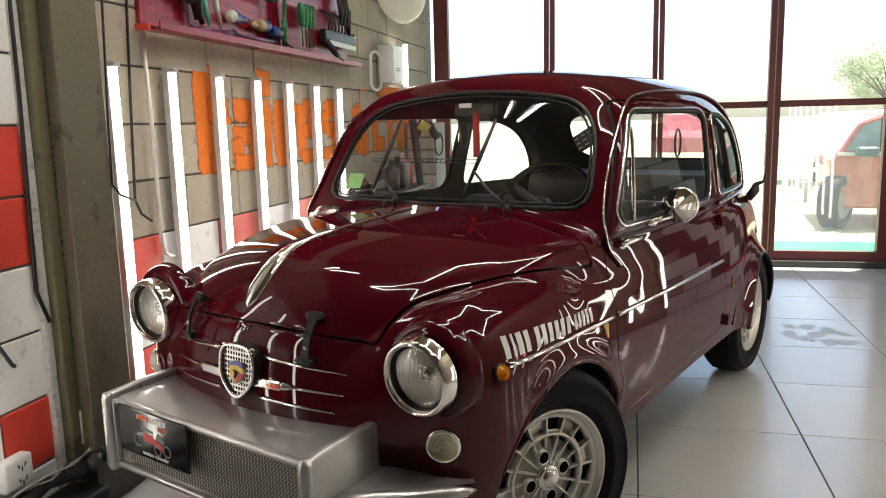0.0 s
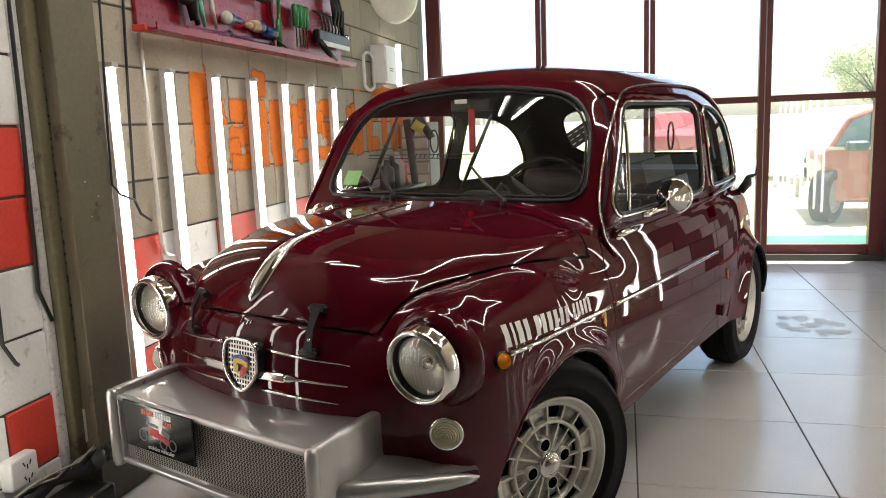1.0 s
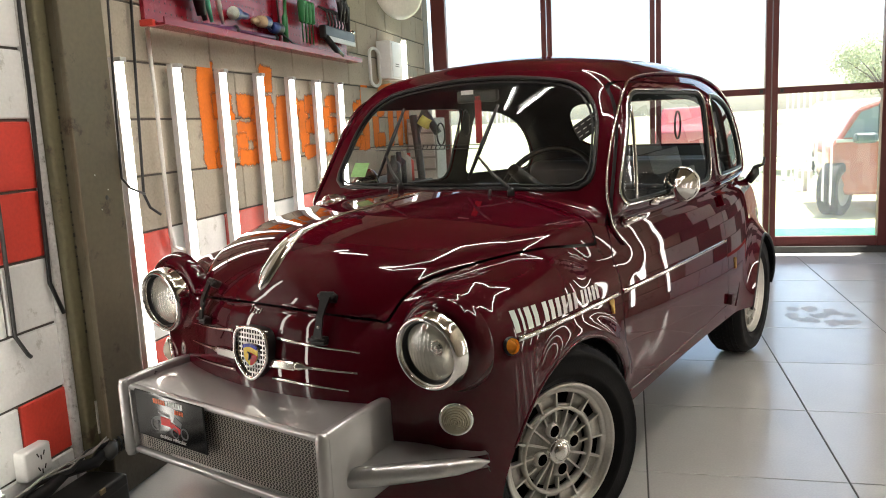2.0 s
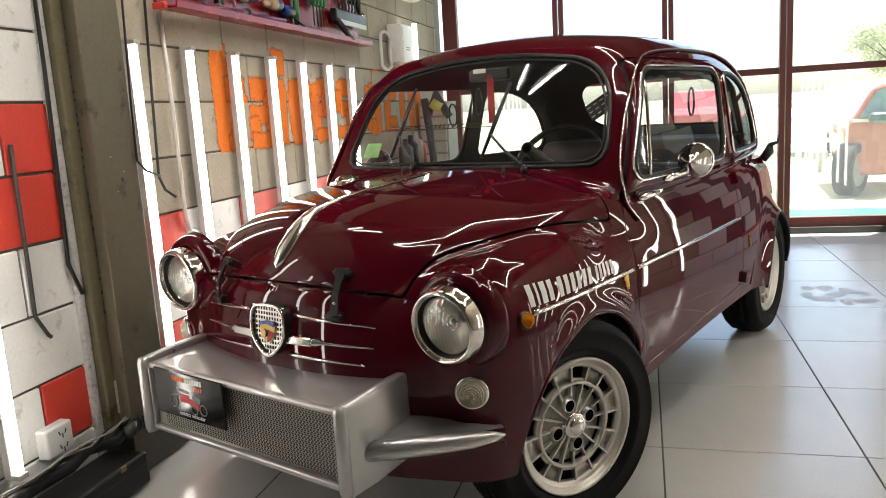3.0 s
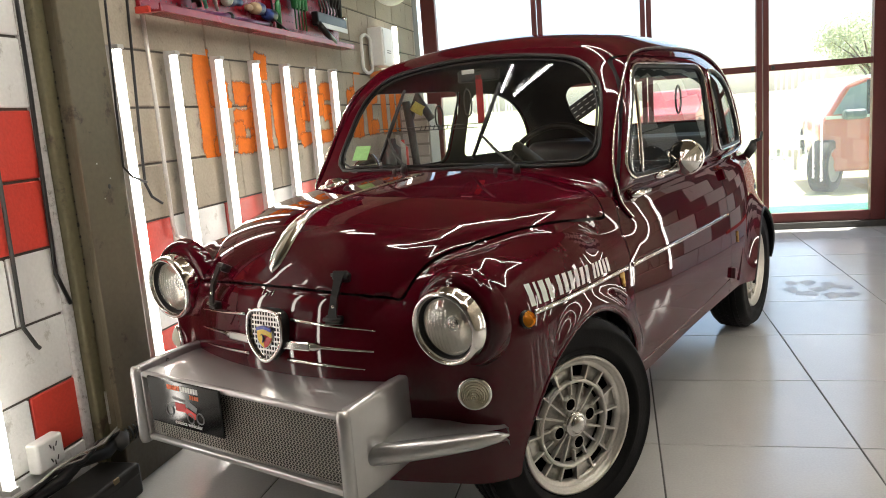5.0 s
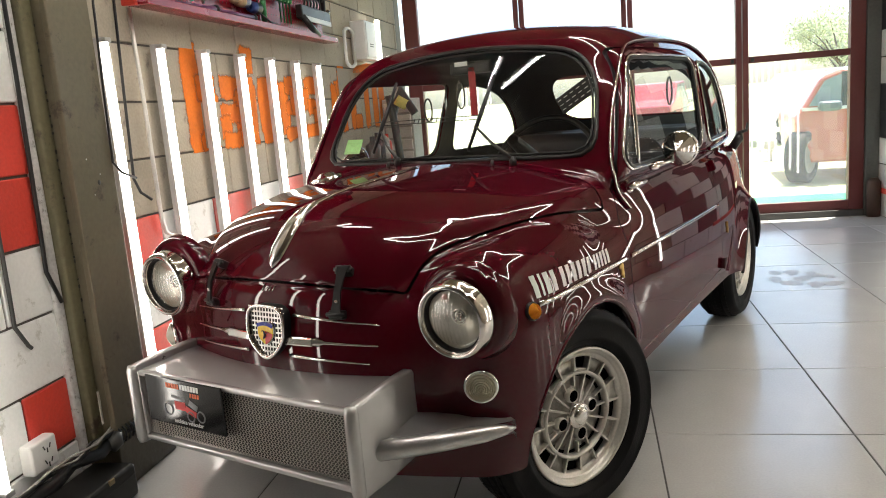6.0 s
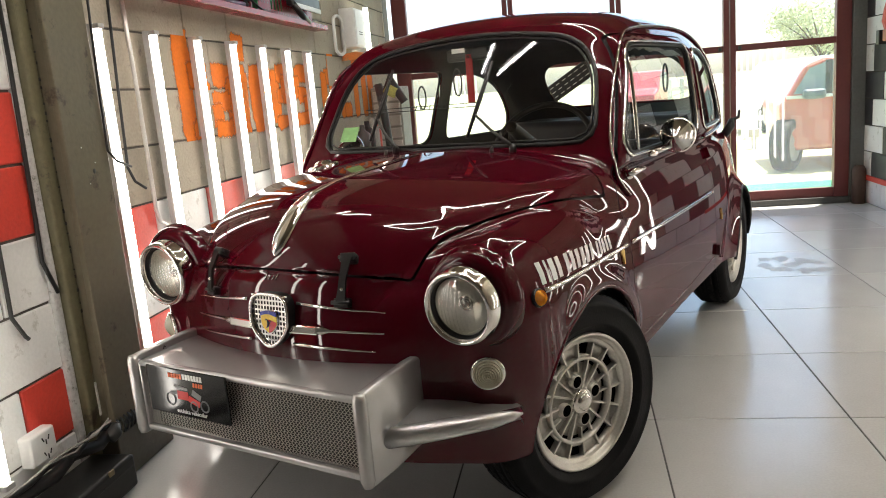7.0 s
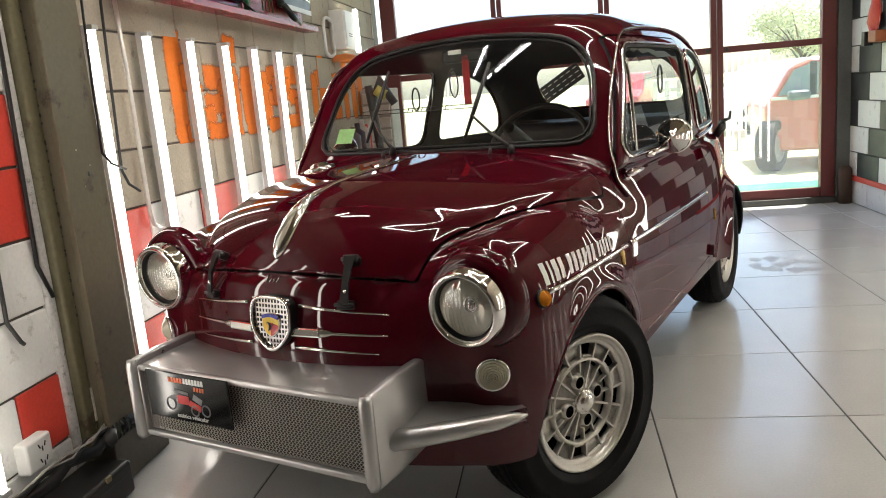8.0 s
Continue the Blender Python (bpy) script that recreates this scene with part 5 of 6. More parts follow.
    o = part("paper_tag", box(-0.04, 0.0, -0.028, 0.035, 0.002, 0.03, 0.0), mat("green_paper", (0.30, 0.55, 0.22), 0.7, 0, 0.2, 30, 100), car, "green paper sticker")
    o.matrix_basis = frame_at(tag + np.array([0.0, 0.012, 0]), normals_at(tag)[0])
    for s in (1, -1):
        mesh("grab_strap", *sweep([(s * 0.545, 1.16 + 0.03 * math.cos(a), 1.10 + 0.05 * math.sin(a)) for a in np.linspace(0, 2 * math.pi, 20, endpoint=False)], 0.004, 6, closed=True), BLACK, car)
cabin()
q = on_side([(2.16, 0.80)], 1)[0]
mesh("lid_catch", *joined(sweep([q, q + (0.03, 0.01, 0.045), q + (0.028, 0.03, 0.07)], [0.02, 0.022, 0.014], 10), sweep([q + (0.03, 0.03, 0.07), q + (0.055, 0.06, 0.08), q + (0.06, 0.065, 0.115)], [0.010, 0.008, 0.006], 8)), BLACK, car, "black lid catch")


# ---- things on the block wall ----
def sprayed(y0, z0, y1, z1, material, parent, layer, rnd):
    """One sprayed stroke on the wall: a solid middle whose cover fades out over its last centimetres."""
    n, soft = 40, 0.020
    cy, cz, hy, hz = (y0 + y1) / 2, (z0 + z1) / 2, (y1 - y0) / 2, (z1 - z0) / 2
    waves = [(rnd.uniform(0.001, 0.004), rnd.randint(3, 9), rnd.uniform(0, 6)) for _ in range(4)]
    v, cover = [(WALL + 0.0045 + 0.0002 * layer, cy, cz)], [1.0]
    for grow, c in ((0.004, 1.0), (soft * 0.6, 0.7), (soft * 1.5, 0.0)):
        for k in range(n):
            a = 2 * math.pi * k / n
            c_, s_ = math.cos(a), math.sin(a)
            r = grow + sum(w * math.sin(m * a + p) for w, m, p in waves)
            v.append((v[0][0], cy + (hy + r) * math.copysign(abs(c_) ** 0.35, c_), cz + (hz + r) * math.copysign(abs(s_) ** 0.35, s_)))
            cover.append(c)
    f = [(0, 1 + k, 1 + (k + 1) % n) for k in range(n)]
    for j in (0, 1):
        f += [(1 + j * n + k, 1 + (j + 1) * n + k, 1 + (j + 1) * n + (k + 1) % n, 1 + j * n + (k + 1) % n) for k in range(n)]
    o = mesh("paint_stroke", v, f, material, parent, smooth=False)
    o.data.attributes.new("cover", "FLOAT", "POINT").data.foreach_set("value", cover)
    return o


def fading(m):
    """Lets a paint show the wall where its cover runs out, with a speckled edge."""
    nt = m.node_tree
    at, no, co, ad, st, tr, mx = (nt.nodes.new("ShaderNode" + k) for k in ("Attribute", "TexNoise", "TexCoord", "Math", "MapRange", "BsdfTransparent", "MixShader"))
    at.attribute_name = "cover"
    no.inputs["Scale"].default_value, no.inputs["Detail"].default_value = 55.0, 6.0
    nt.links.new(co.outputs["Object"], no.inputs["Vector"])
    nt.links.new(at.outputs["Fac"], ad.inputs[0])
    nt.links.new(no.outputs["Fac"], ad.inputs[1])
    st.inputs["From Min"].default_value, st.inputs["From Max"].default_value = 0.55, 1.25
    st.inputs["To Max"].default_value = 0.82
    nt.links.new(ad.outputs[0], st.inputs["Value"])
    nt.links.new(st.outputs[0], mx.inputs[0])
    nt.links.new(tr.outputs[0], mx.inputs[1])
    nt.links.new(nt.nodes["Principled BSDF"].outputs[0], mx.inputs[2])
    nt.links.new(mx.outputs[0], nt.nodes["Material Output"].inputs[0])
    return m


def wall_paint():
    g = thing("wall_lettering", "faded orange painted lettering shapes on the block wall", "wall painting", kind="structure")
    rnd, spray = random.Random(21), fading(mat("orange_spray_paint", (0.82, 0.20, 0.018), 0.8, 0.0, 0.15, 6, 90, 0.4, spec=0.1))
    strokes = ((0.455, 1.02, 0.555, 1.445), (0.555, 1.235, 0.69, 1.305), (0.63, 1.09, 0.70, 1.235), (0.555, 1.02, 0.68, 1.075),
                           (0.765, 1.24, 0.98, 1.305), (0.89, 1.02, 0.985, 1.24), (0.75, 1.13, 0.89, 1.185), (0.735, 1.06, 0.80, 1.13), (0.75, 1.02, 0.89, 1.06),
                           (1.00, 1.355, 1.10, 1.445), (1.00, 1.02, 1.09, 1.305),
                           (1.16, 1.02, 1.26, 1.31), (1.26, 1.235, 1.40, 1.31),
                           (1.43, 1.05, 1.51, 1.29), (1.51, 1.26, 1.63, 1.32), (1.51, 1.15, 1.58, 1.19), (1.58, 1.15, 1.64, 1.26), (1.47, 1.02, 1.62, 1.05),
                           (1.80, 1.26, 1.98, 1.32), (1.76, 1.17, 1.83, 1.26), (1.83, 1.145, 1.93, 1.20), (1.91, 1.06, 1.99, 1.145), (1.77, 1.02, 1.96, 1.06),
                           (2.25, 1.05, 2.33, 1.29), (2.33, 1.25, 2.42, 1.31), (2.42, 1.02, 2.52, 1.445), (2.33, 1.02, 2.42, 1.08),
                           (2.64, 1.03, 2.73, 1.30), (2.73, 1.24, 2.86, 1.30), (2.73, 1.03, 2.86, 1.09), (2.98, 1.02, 3.07, 1.42), (3.20, 1.02, 3.30, 1.30), (3.38, 1.03, 3.50, 1.29))
    for k, (y0, z0, y1, z1) in enumerate(strokes):
        sprayed(y0, z0, y1, z1, spray, g, k % 12, rnd)
wall_paint()


def pegboard():
    g = thing("tool_board", "red steel tool board hung with detailing brushes and tools", "tool board")
    x0, x1 = WALL + 0.006, WALL + 0.022
    y0, y1, z0, z1 = 0.10, 2.16, 1.565, 2.45
    bm = box(x0, y0, z0, x1, y1, z1, 0.003)
    part("panel", bm, PINK, g, "red perforated steel panel")
    # punched holes, as small dark discs
    holes = []
    for i in range(56):
        for j in range(9):
            y, z = y0 + 0.03 + i * 0.036, z0 + 0.04 + j * 0.036
            holes.append(moved(cuboid(0, -0.0032, -0.0032, 0.0008, 0.0032, 0.0032), Matrix.Translation((x1, y, z))))
    tagged(mesh("perforation", *joined(*holes), BLACK, g, smooth=False), kind="stuff")
    part("tray", box(x1, y0 - 0.01, z0 - 0.022, x1 + 0.085, y1 + 0.02, z0 - 0.014, 0.002), PINK, g)
    part("tray_lip", box(x1 + 0.08, y0 - 0.01, z0 - 0.022, x1 + 0.086, y1 + 0.02, z0 + 0.006, 0.002), PINK, g)
    part("tray_bracket", box(x1 - 0.004, y0 - 0.03, z0 - 0.025, x1 + 0.05, y0 - 0.011, z0 - 0.002, 0.003), BLOCK_RED, g, "bright red tray end")
    part("divider", box(x1, 1.15, z0, x1 + 0.03, 1.175, z1, 0.003), PINK, g)
    return x1
BOARD = pegboard()
BLUE = mat("blue_plastic", (0.03, 0.06, 0.22), 0.3, 0, 0.15, 20, 150)
PURPLE = mat("purple_plastic", (0.12, 0.03, 0.10), 0.35, 0, 0.15, 20, 150)
GREEN_P = mat("green_plastic", (0.02, 0.18, 0.05), 0.35, 0, 0.15, 20, 150)
MINT = mat("mint_plastic", (0.15, 0.75, 0.5), 0.4, 0, 0.1, 20, 150)
WOOD = mat("pale_wood", (0.45, 0.33, 0.2), 0.6, 0, 0.2, 20, 150)
PALE = mat("pale_bristle", (0.6, 0.66, 0.58), 0.8, 0, 0.15, 40, 200, 0.4)


def brush(y, z, length, tilt, handle, head, label, tip=0.05):
    b = thing("detailing_brush", label, "brush", group="brushes on the tool board")
    b.matrix_basis = pose(BOARD + 0.035, y, z, tilt, 0, 0)
    mesh("handle", *lathe([(0.0, -length), (0.014, -length + 0.004), (0.016, -length * 0.7), (0.010, -length * 0.45), (0.013, -0.05), (0.026, -0.035), (0.028, 0.0)], 20), handle, b)
    mesh("bristles", *lathe([(0.027, 0.0), (0.029, tip * 0.6), (0.027, tip), (0.0, tip + 0.002)], 20), head, b)
brush(0.70, 1.660, 0.12, 180, BLUE, PALE, "blue handled round detailing brush with pale bristles", 0.014)
brush(0.97, 1.655, 0.10, 4, WOOD, BLUE, "wooden handled brush with dark blue head")
brush(1.10, 1.640, 0.03, 0, BLUE, BLACK, "dark round polishing brush")


def long_tool(name, pts, r, material, label, category, end=None):
    t = thing(name, label, category)
    mesh("shaft", *sweep(pts, r, 10), material, t)
    if end:
        for p, rr, mm in end:
            mesh("tip", *moved(lathe([(0, -rr), (rr * 0.7, -rr * 0.7), (rr, 0), (rr * 0.7, rr * 0.7), (0, rr)], 14), Matrix.Translation(p)), mm, t)
X1 = BOARD + 0.045
long_tool("polishing_wand", [(X1, 0.36, 1.575), (X1, 0.62, 1.583), (X1, 0.66, 1.583)], [0.012, 0.013, 0.018], PURPLE, "long dark purple wand lying in the tray", "tool", [((X1, 0.68, 1.585), 0.022, BLACK)])
long_tool("polishing_wand", [(X1, 0.70, 1.585), (X1, 1.05, 1.588)], [0.008, 0.013], PURPLE, "slim purple wand lying in the tray", "tool", [((X1, 1.07, 1.588), 0.018, BLACK)])
long_tool("spray_gun", [(X1, 0.44, 1.60), (X1, 0.42, 1.66), (X1 + 0.02, 0.40, 1.76)], [0.010, 0.016, 0.02], BLACK, "black spray gun hanging on the board", "tool", [((X1, 0.36, 1.70), 0.035, BLACK), ((X1, 0.30, 1.72), 0.03, DARK_STEEL)])
long_tool("scraper", [(X1, 0.49, 1.60), (X1, 0.455, 1.71), (X1, 0.44, 1.76)], [0.007, 0.014, 0.01], MINT, "mint green plastic scraper", "tool")
long_tool("pliers", [(X1, 0.58, 1.60), (X1, 0.555, 1.68), (X1, 0.56, 1.80)], [0.006, 0.012, 0.009], ALLOY, "steel pliers hanging on the board", "tool")
long_tool("file", [(X1, 1.185, 1.575), (X1, 1.19, 1.70), (X1, 1.20, 1.72), (X1, 1.21, 1.85)], [0.014, 0.015, 0.008, 0.010], GREEN_P, "file with dark green handle", "tool")
gun = thing("air_gun", "black and grey air gun hanging on the board", "air gun")
mesh("barrel", *sweep([(X1, 0.28, 1.80), (X1, 0.36, 1.775), (X1, 0.47, 1.74)], [0.040, 0.044, 0.018], 14), BLACK, gun)
mesh("grip", *sweep([(X1, 0.37, 1.78), (X1, 0.40, 1.70), (X1, 0.415, 1.615)], [0.030, 0.026, 0.017], 12), BLACK, gun)
mesh("cup", *sweep([(X1, 0.22, 1.86), (X1, 0.23, 1.79), (X1, 0.24, 1.74)], [0.045, 0.048, 0.02], 16), RECESS, gun, "grey steel cup")
for k in range(3):
    long_tool("pliers", [(X1, 1.92 + 0.05 * k, 1.95), (X1 + 0.015, 1.93 + 0.05 * k, 1.84), (X1, 1.95 + 0.05 * k, 1.77)], [0.012, 0.017, 0.009], BLACK, "black gripped pliers on the board", "pliers")
long_tool("cord", [(X1, 1.12, 2.0), (X1, 1.115, 1.75), (X1, 1.13, 1.62), (X1 + 0.03, 1.20, 1.575), (X1 + 0.03, 1.30, 1.57)], 0.005, BLACK, "thin black cord hanging over the board", "cord")
long_tool("scraper", [(X1, 2.09, 1.70), (X1, 2.07, 1.78), (X1, 2.05, 1.86)], [0.010, 0.02, 0.03], BLACK, "black gripped steel scraper", "tool", [((X1, 2.14, 1.72), 0.02, CHROME)])
for k in range(4):
    long_tool("screwdriver", [(X1, 1.40 + 0.045 * k, 1.60), (X1, 1.40 + 0.045 * k, 1.70), (X1, 1.40 + 0.045 * k, 1.705), (X1, 1.40 + 0.045 * k, 1.80), (X1, 1.40 + 0.045 * k, 1.815)], [0.004, 0.004, 0.016, 0.019, 0.012], GREEN_P, "green handled screwdriver in the rack", "screwdriver")
for k in range(6):
    long_tool("hook", [(BOARD, 1.75 + 0.05 * k, 1.83), (X1, 1.75 + 0.05 * k, 1.80), (X1 + 0.01, 1.75 + 0.05 * k, 1.74), (X1, 1.76 + 0.05 * k, 1.72)], 0.006, DARK_STEEL, "dark steel hook tool on the board", "tool")
long_tool("spring_coil", [(X1 + 0.018 * math.cos(a), 0.97 + a * 0.004, 1.79 + 0.018 * math.sin(a)) for a in np.linspace(0, 30, 90)], 0.004, DARK_STEEL, "dark steel coil on the board", "tool")
sq = thing("squeegee", "black squeegee with a pale rubber edge on the board", "squeegee")
part("blade_holder", box(BOARD + 0.02, 1.68, 1.645, BOARD + 0.06, 2.15, 1.72, 0.008), BLACK, sq)
part("rubber_edge", box(BOARD + 0.058, 1.70, 1.635, BOARD + 0.066, 2.14, 1.662, 0.002), CASE, sq)
mesh("grip", *sweep([(BOARD + 0.05, 1.70, 1.66), (BOARD + 0.08, 1.74, 1.60), (BOARD + 0.08, 1.86, 1.565)], [0.016, 0.018, 0.014], 10), BLACK, sq)


def rods():
    def rod(name, pts, r, material, label, category="rod"):
        tagged(mesh(name, *sweep(pts, r, 10), material), label, category)
    x = WALL + 0.02
    rod("hooked_rod", [(x, 0.11, 1.54), (x, 0.12, 1.2), (x, 0.122, 0.78), (x + 0.002, 0.135, 0.735), (x + 0.004, 0.165, 0.722), (x + 0.004, 0.21, 0.712)], 0.0075, ALLOY, "bright steel hooked rod hanging from the tray")
    rod("cable", [(x, 0.04, 2.6), (x, 0.035, 1.64), (x, 0.005, 1.25), (x, -0.015, 0.95), (x + 0.01, 0.0, 0.90), (x + 0.03, 0.03, 0.87)], 0.005, BLACK, "thin dark cable hanging on the wall", "cable")
    rod("cable", [(-1.66, -0.13, 2.6), (-1.665, -0.215, 1.2), (-1.665, -0.222, 1.02), (-1.66, -0.19, 0.985), (-1.65, -0.13, 0.96)], 0.004, BLACK, "thin black cable beside the column", "cable")
    n = WALL + 0.014
    rod("conduit", [(n, -0.475, 2.6), (n, -0.49, 1.3), (n, -0.505, 0.85), (n, -0.51, 0.73), (n + 0.006, -0.475, 0.63)], 0.0065, BLACK, "dark cable running down beside the column", "cable")
    rod("hooked_rod", [(n, -0.66, 1.1), (n, -0.665, 0.72), (n, -0.668, 0.61), (n, -0.63, 0.545), (n, -0.62, 0.535)], 0.006, DARK_STEEL, "dark steel hooked rod on the painted wall")
    # bundled cables along the foot of the wall
    for k, (r, dz, mm) in enumerate(((0.019, 0.0, BLACK), (0.0035, 0.032, PLASTER), (0.003, 0.027, PLASTER), (0.007, 0.020, BLACK))):
        pts = [(-1.685 + 0.012 * math.sin(k + 3 * i), -1.6 + 0.1 * i, 0.165 + dz + 0.008 * math.sin(2.1 * i + k)) for i in range(16)]
        rod("cable", pts, r, mm, "cable running along the foot of the wall", "cable")
    for k in range(5):
        pts = [(-1.685 + 0.03 * math.cos(a), -0.41 + 0.02 * k + 0.006 * math.sin(a), 0.165 + 0.034 * math.sin(a)) for a in np.linspace(0, 2 * math.pi, 20)]
        rod("cable_tie", pts, 0.003, BLACK, "black tie round the cable bundle", "cable tie")
    rod("junction", [(-1.675, -0.45, 0.15), (-1.668, -0.43, 0.165), (-1.67, -0.41, 0.185)], [0.02, 0.026, 0.014], DARK_STEEL, "dark tangle of cable joints at the column's foot", "cable joint")
    # looped hose and lamp box near the glazing
    loop = [(WALL + 0.03, 2.66 + 0.10 * max(-1, min(1, 1.6 * math.cos(a))), 1.55 + 0.125 * math.sin(a)) for a in np.linspace(0, 2 * math.pi, 40, endpoint=False)]
    tagged(mesh("hose_loop", *sweep(loop, 0.011, 10, closed=True), CASE), "pale looped hose on the wall", "hose")
rods()
sk = thing("socket", "white double wall socket on the painted wall", "socket")
part("cover", box(WALL + 0.004, -0.73, 0.195, WALL + 0.045, -0.625, 0.285, 0.008, 3), CASE, sk)
for z in (0.218, 0.260):
    for dy, tilt in ((-0.012, 25), (0.012, -25), (0.0, 0)):
        o = part("slot", box(-0.001, -0.0016, -0.007, 0.001, 0.0016, 0.007), BLACK, sk)
        o.matrix_basis = pose(WALL + 0.0455, -0.668 + dy, z - (0.010 if dy == 0 else 0), tilt, 0, 0)
jb = thing("fuse_box", "grey wall box with a white front and label", "fuse box")
part("body", box(WALL + 0.004, 2.78, 1.475, WALL + 0.11, 3.06, 1.735, 0.008), CASE, jb)
part("door", box(WALL + 0.108, 2.80, 1.49, WALL + 0.116, 3.04, 1.72, 0.003), CASE, jb)
for z in (1.56, 1.575):
    part("print_bar", box(WALL + 0.1162, 2.86, z, WALL + 0.117, 2.95, z + 0.006), DARK_STEEL, jb)
part("strip_light", box(WALL + 0.10, 3.08, 1.46, WALL + 0.13, 3.11, 1.76, 0.004), LED, jb, "lit white strip")
clock = thing("wall_disc", "large round pale glossy disc on a wall bracket", "wall disc")
o = mesh("face", *lathe([(0.0, -0.05), (0.12, -0.048), (0.20, -0.038), (0.225, -0.02), (0.23, 0.0)], 56), mat("cream_plastic", (0.74, 0.72, 0.63), 0.15, 0, 0.1, 6, 60), clock)
o.matrix_basis = pose(WALL + 0.13, 2.98, 2.12, 0, 0, 58)
mesh("arm", *sweep([(WALL + 0.004, 3.18, 2.16), (WALL + 0.10, 3.08, 2.14), (WALL + 0.13, 2.98, 2.12)], 0.014, 10), DARK_STEEL, clock, "dark bracket arm")
helmet = thing("orange_cap", "orange plastic cover hanging below the box", "cover")
o = mesh("dome", *lathe([(0.0, -0.05), (0.06, -0.04), (0.10, -0.015), (0.12, 0.0), (0.125, 0.012)], 32), ORANGE, helmet)
o.matrix_basis = pose(WALL + 0.07, 2.86, 1.40, -90, 0, 0)


# ---- corner behind the car ----
def drawer_cabinet():
    c = thing("drawer_cabinet", "grey steel drawer cabinet standing by the glazing", "cabinet")
    part("body", box(-1.74, 3.40, 0.0, -1.505, 3.70, 1.20, 0.006), PLASTER, c)
    for k in range(12):
        part("drawer", box(-1.725, 3.385, 0.06 + k * 0.094, -1.52, 3.402, 0.136 + k * 0.094, 0.004), ALLOY, c)
drawer_cabinet()
vac = thing("hose_reel", "dark hose and yellow sponge hanging in the corner", "hose")
mesh("hose", *sweep([(-1.60, 3.1, 1.22), (-1.57, 3.08, 1.0), (-1.55, 3.07, 0.8), (-1.53, 3.06, 0.5)], [0.03, 0.03, 0.028, 0.028], 10), DARK_STEEL, vac)
mesh("sponge", *sweep([(-1.53, 3.1, 1.14), (-1.49, 3.1, 1.20)], [0.05, 0.045], 12), mat("yellow_sponge", (0.40, 0.37, 0.10), 0.9, 0, 0.2, 30, 120, 0.5), vac)
mesh("holder", *sweep([(-1.58, 3.12, 1.1), (-1.52, 3.12, 1.25), (-1.42, 3.12, 1.08)], [0.03, 0.05, 0.03], 10), DARK_STEEL, vac)
for k, (y, h, c, w) in enumerate(((2.75, 0.22, GREY_TRIM, 0.05), (2.88, 0.24, PLASTER, 0.05), (3.0, 0.20, BLOCK_RED, 0.035), (2.62, 0.20, DARK_STEEL, 0.05))):
    b = thing("bottle", "plastic product bottle on the corner shelf", "bottle", group="product bottles")
    mesh("bottle_body", *moved(lathe([(0.0, 0.0), (w, 0.0), (w, h * 0.7), (w * 0.4, h * 0.82), (w * 0.35, h), (0, h)], 18), Matrix.Rotation(math.pi / 2, 4, "X")), c, b)
    b.matrix_basis = pose(-1.62, y, 0.752)
tagged(part("shelf", box(WALL + 0.004, 2.5, 0.73, -1.5, 3.2, 0.752, 0.003), DARK_STEEL), "dark wall shelf with bottles", "shelf")

# ---- by the checkered wall ----
rb = thing("red_bag", "red cloth bag hanging on the checkered wall", "bag")
v, f = sweep([(RIGHT - 0.03, 3.58, 1.60), (RIGHT - 0.035, 3.58, 1.52), (RIGHT - 0.04, 3.59, 1.44), (RIGHT - 0.035, 3.60, 1.36), (RIGHT - 0.03, 3.61, 1.29)], [0.03, 0.08, 0.085, 0.10, 0.04], 18)
v = np.array([(RIGHT - 0.004 - 0.35 * abs(p[0] - RIGHT + 0.034) - 0.012 * math.sin(38 * p[1] + 20 * p[2]) - 0.02, p[1] + 0.012 * math.sin(31 * p[2]), p[2]) for p in v])
mesh("cloth", v, f, BLOCK_RED, rb)
part("case", box(RIGHT - 0.10, 3.38, 1.22, RIGHT - 0.02, 3.52, 1.30, 0.008), mat("rust_case", (0.35, 0.10, 0.03), 0.5, 0, 0.2, 20, 100), rb)
part("clip", box(RIGHT - 0.11, 3.55, 1.20, RIGHT - 0.05, 3.61, 1.30, 0.006), BLACK, rb)
pump = thing("floor_pipe", "dark capped pipe standing at the foot of the post", "pipe")
mesh("pipe", *sweep([(1.972, 4.02, 0.0), (1.972, 4.02, 0.27), (1.972, 4.02, 0.30)], [0.05, 0.05, 0.03], 16), mat("brown_iron", (0.09, 0.055, 0.04), 0.6, 0.4, 0.2, 20, 100, 0.3), pump)


# ---- outside: vehicles, fence, tree ----
TRUCK = mat("orange_car_paint", (0.50, 0.13, 0.07), 0.35, 0, 0.1, 4, 100, coat=0.7)
WHITE_CAR = mat("white_car_paint", (0.7, 0.72, 0.75), 0.35, 0, 0.06, 4, 100, coat=0.7)
# opaque panes painted pale for the bright sky they would show
PALE_GLASS = mat("sky_bright_glass", (0.30, 0.36, 0.36), 0.08, 0, 0.1, 4, 60)


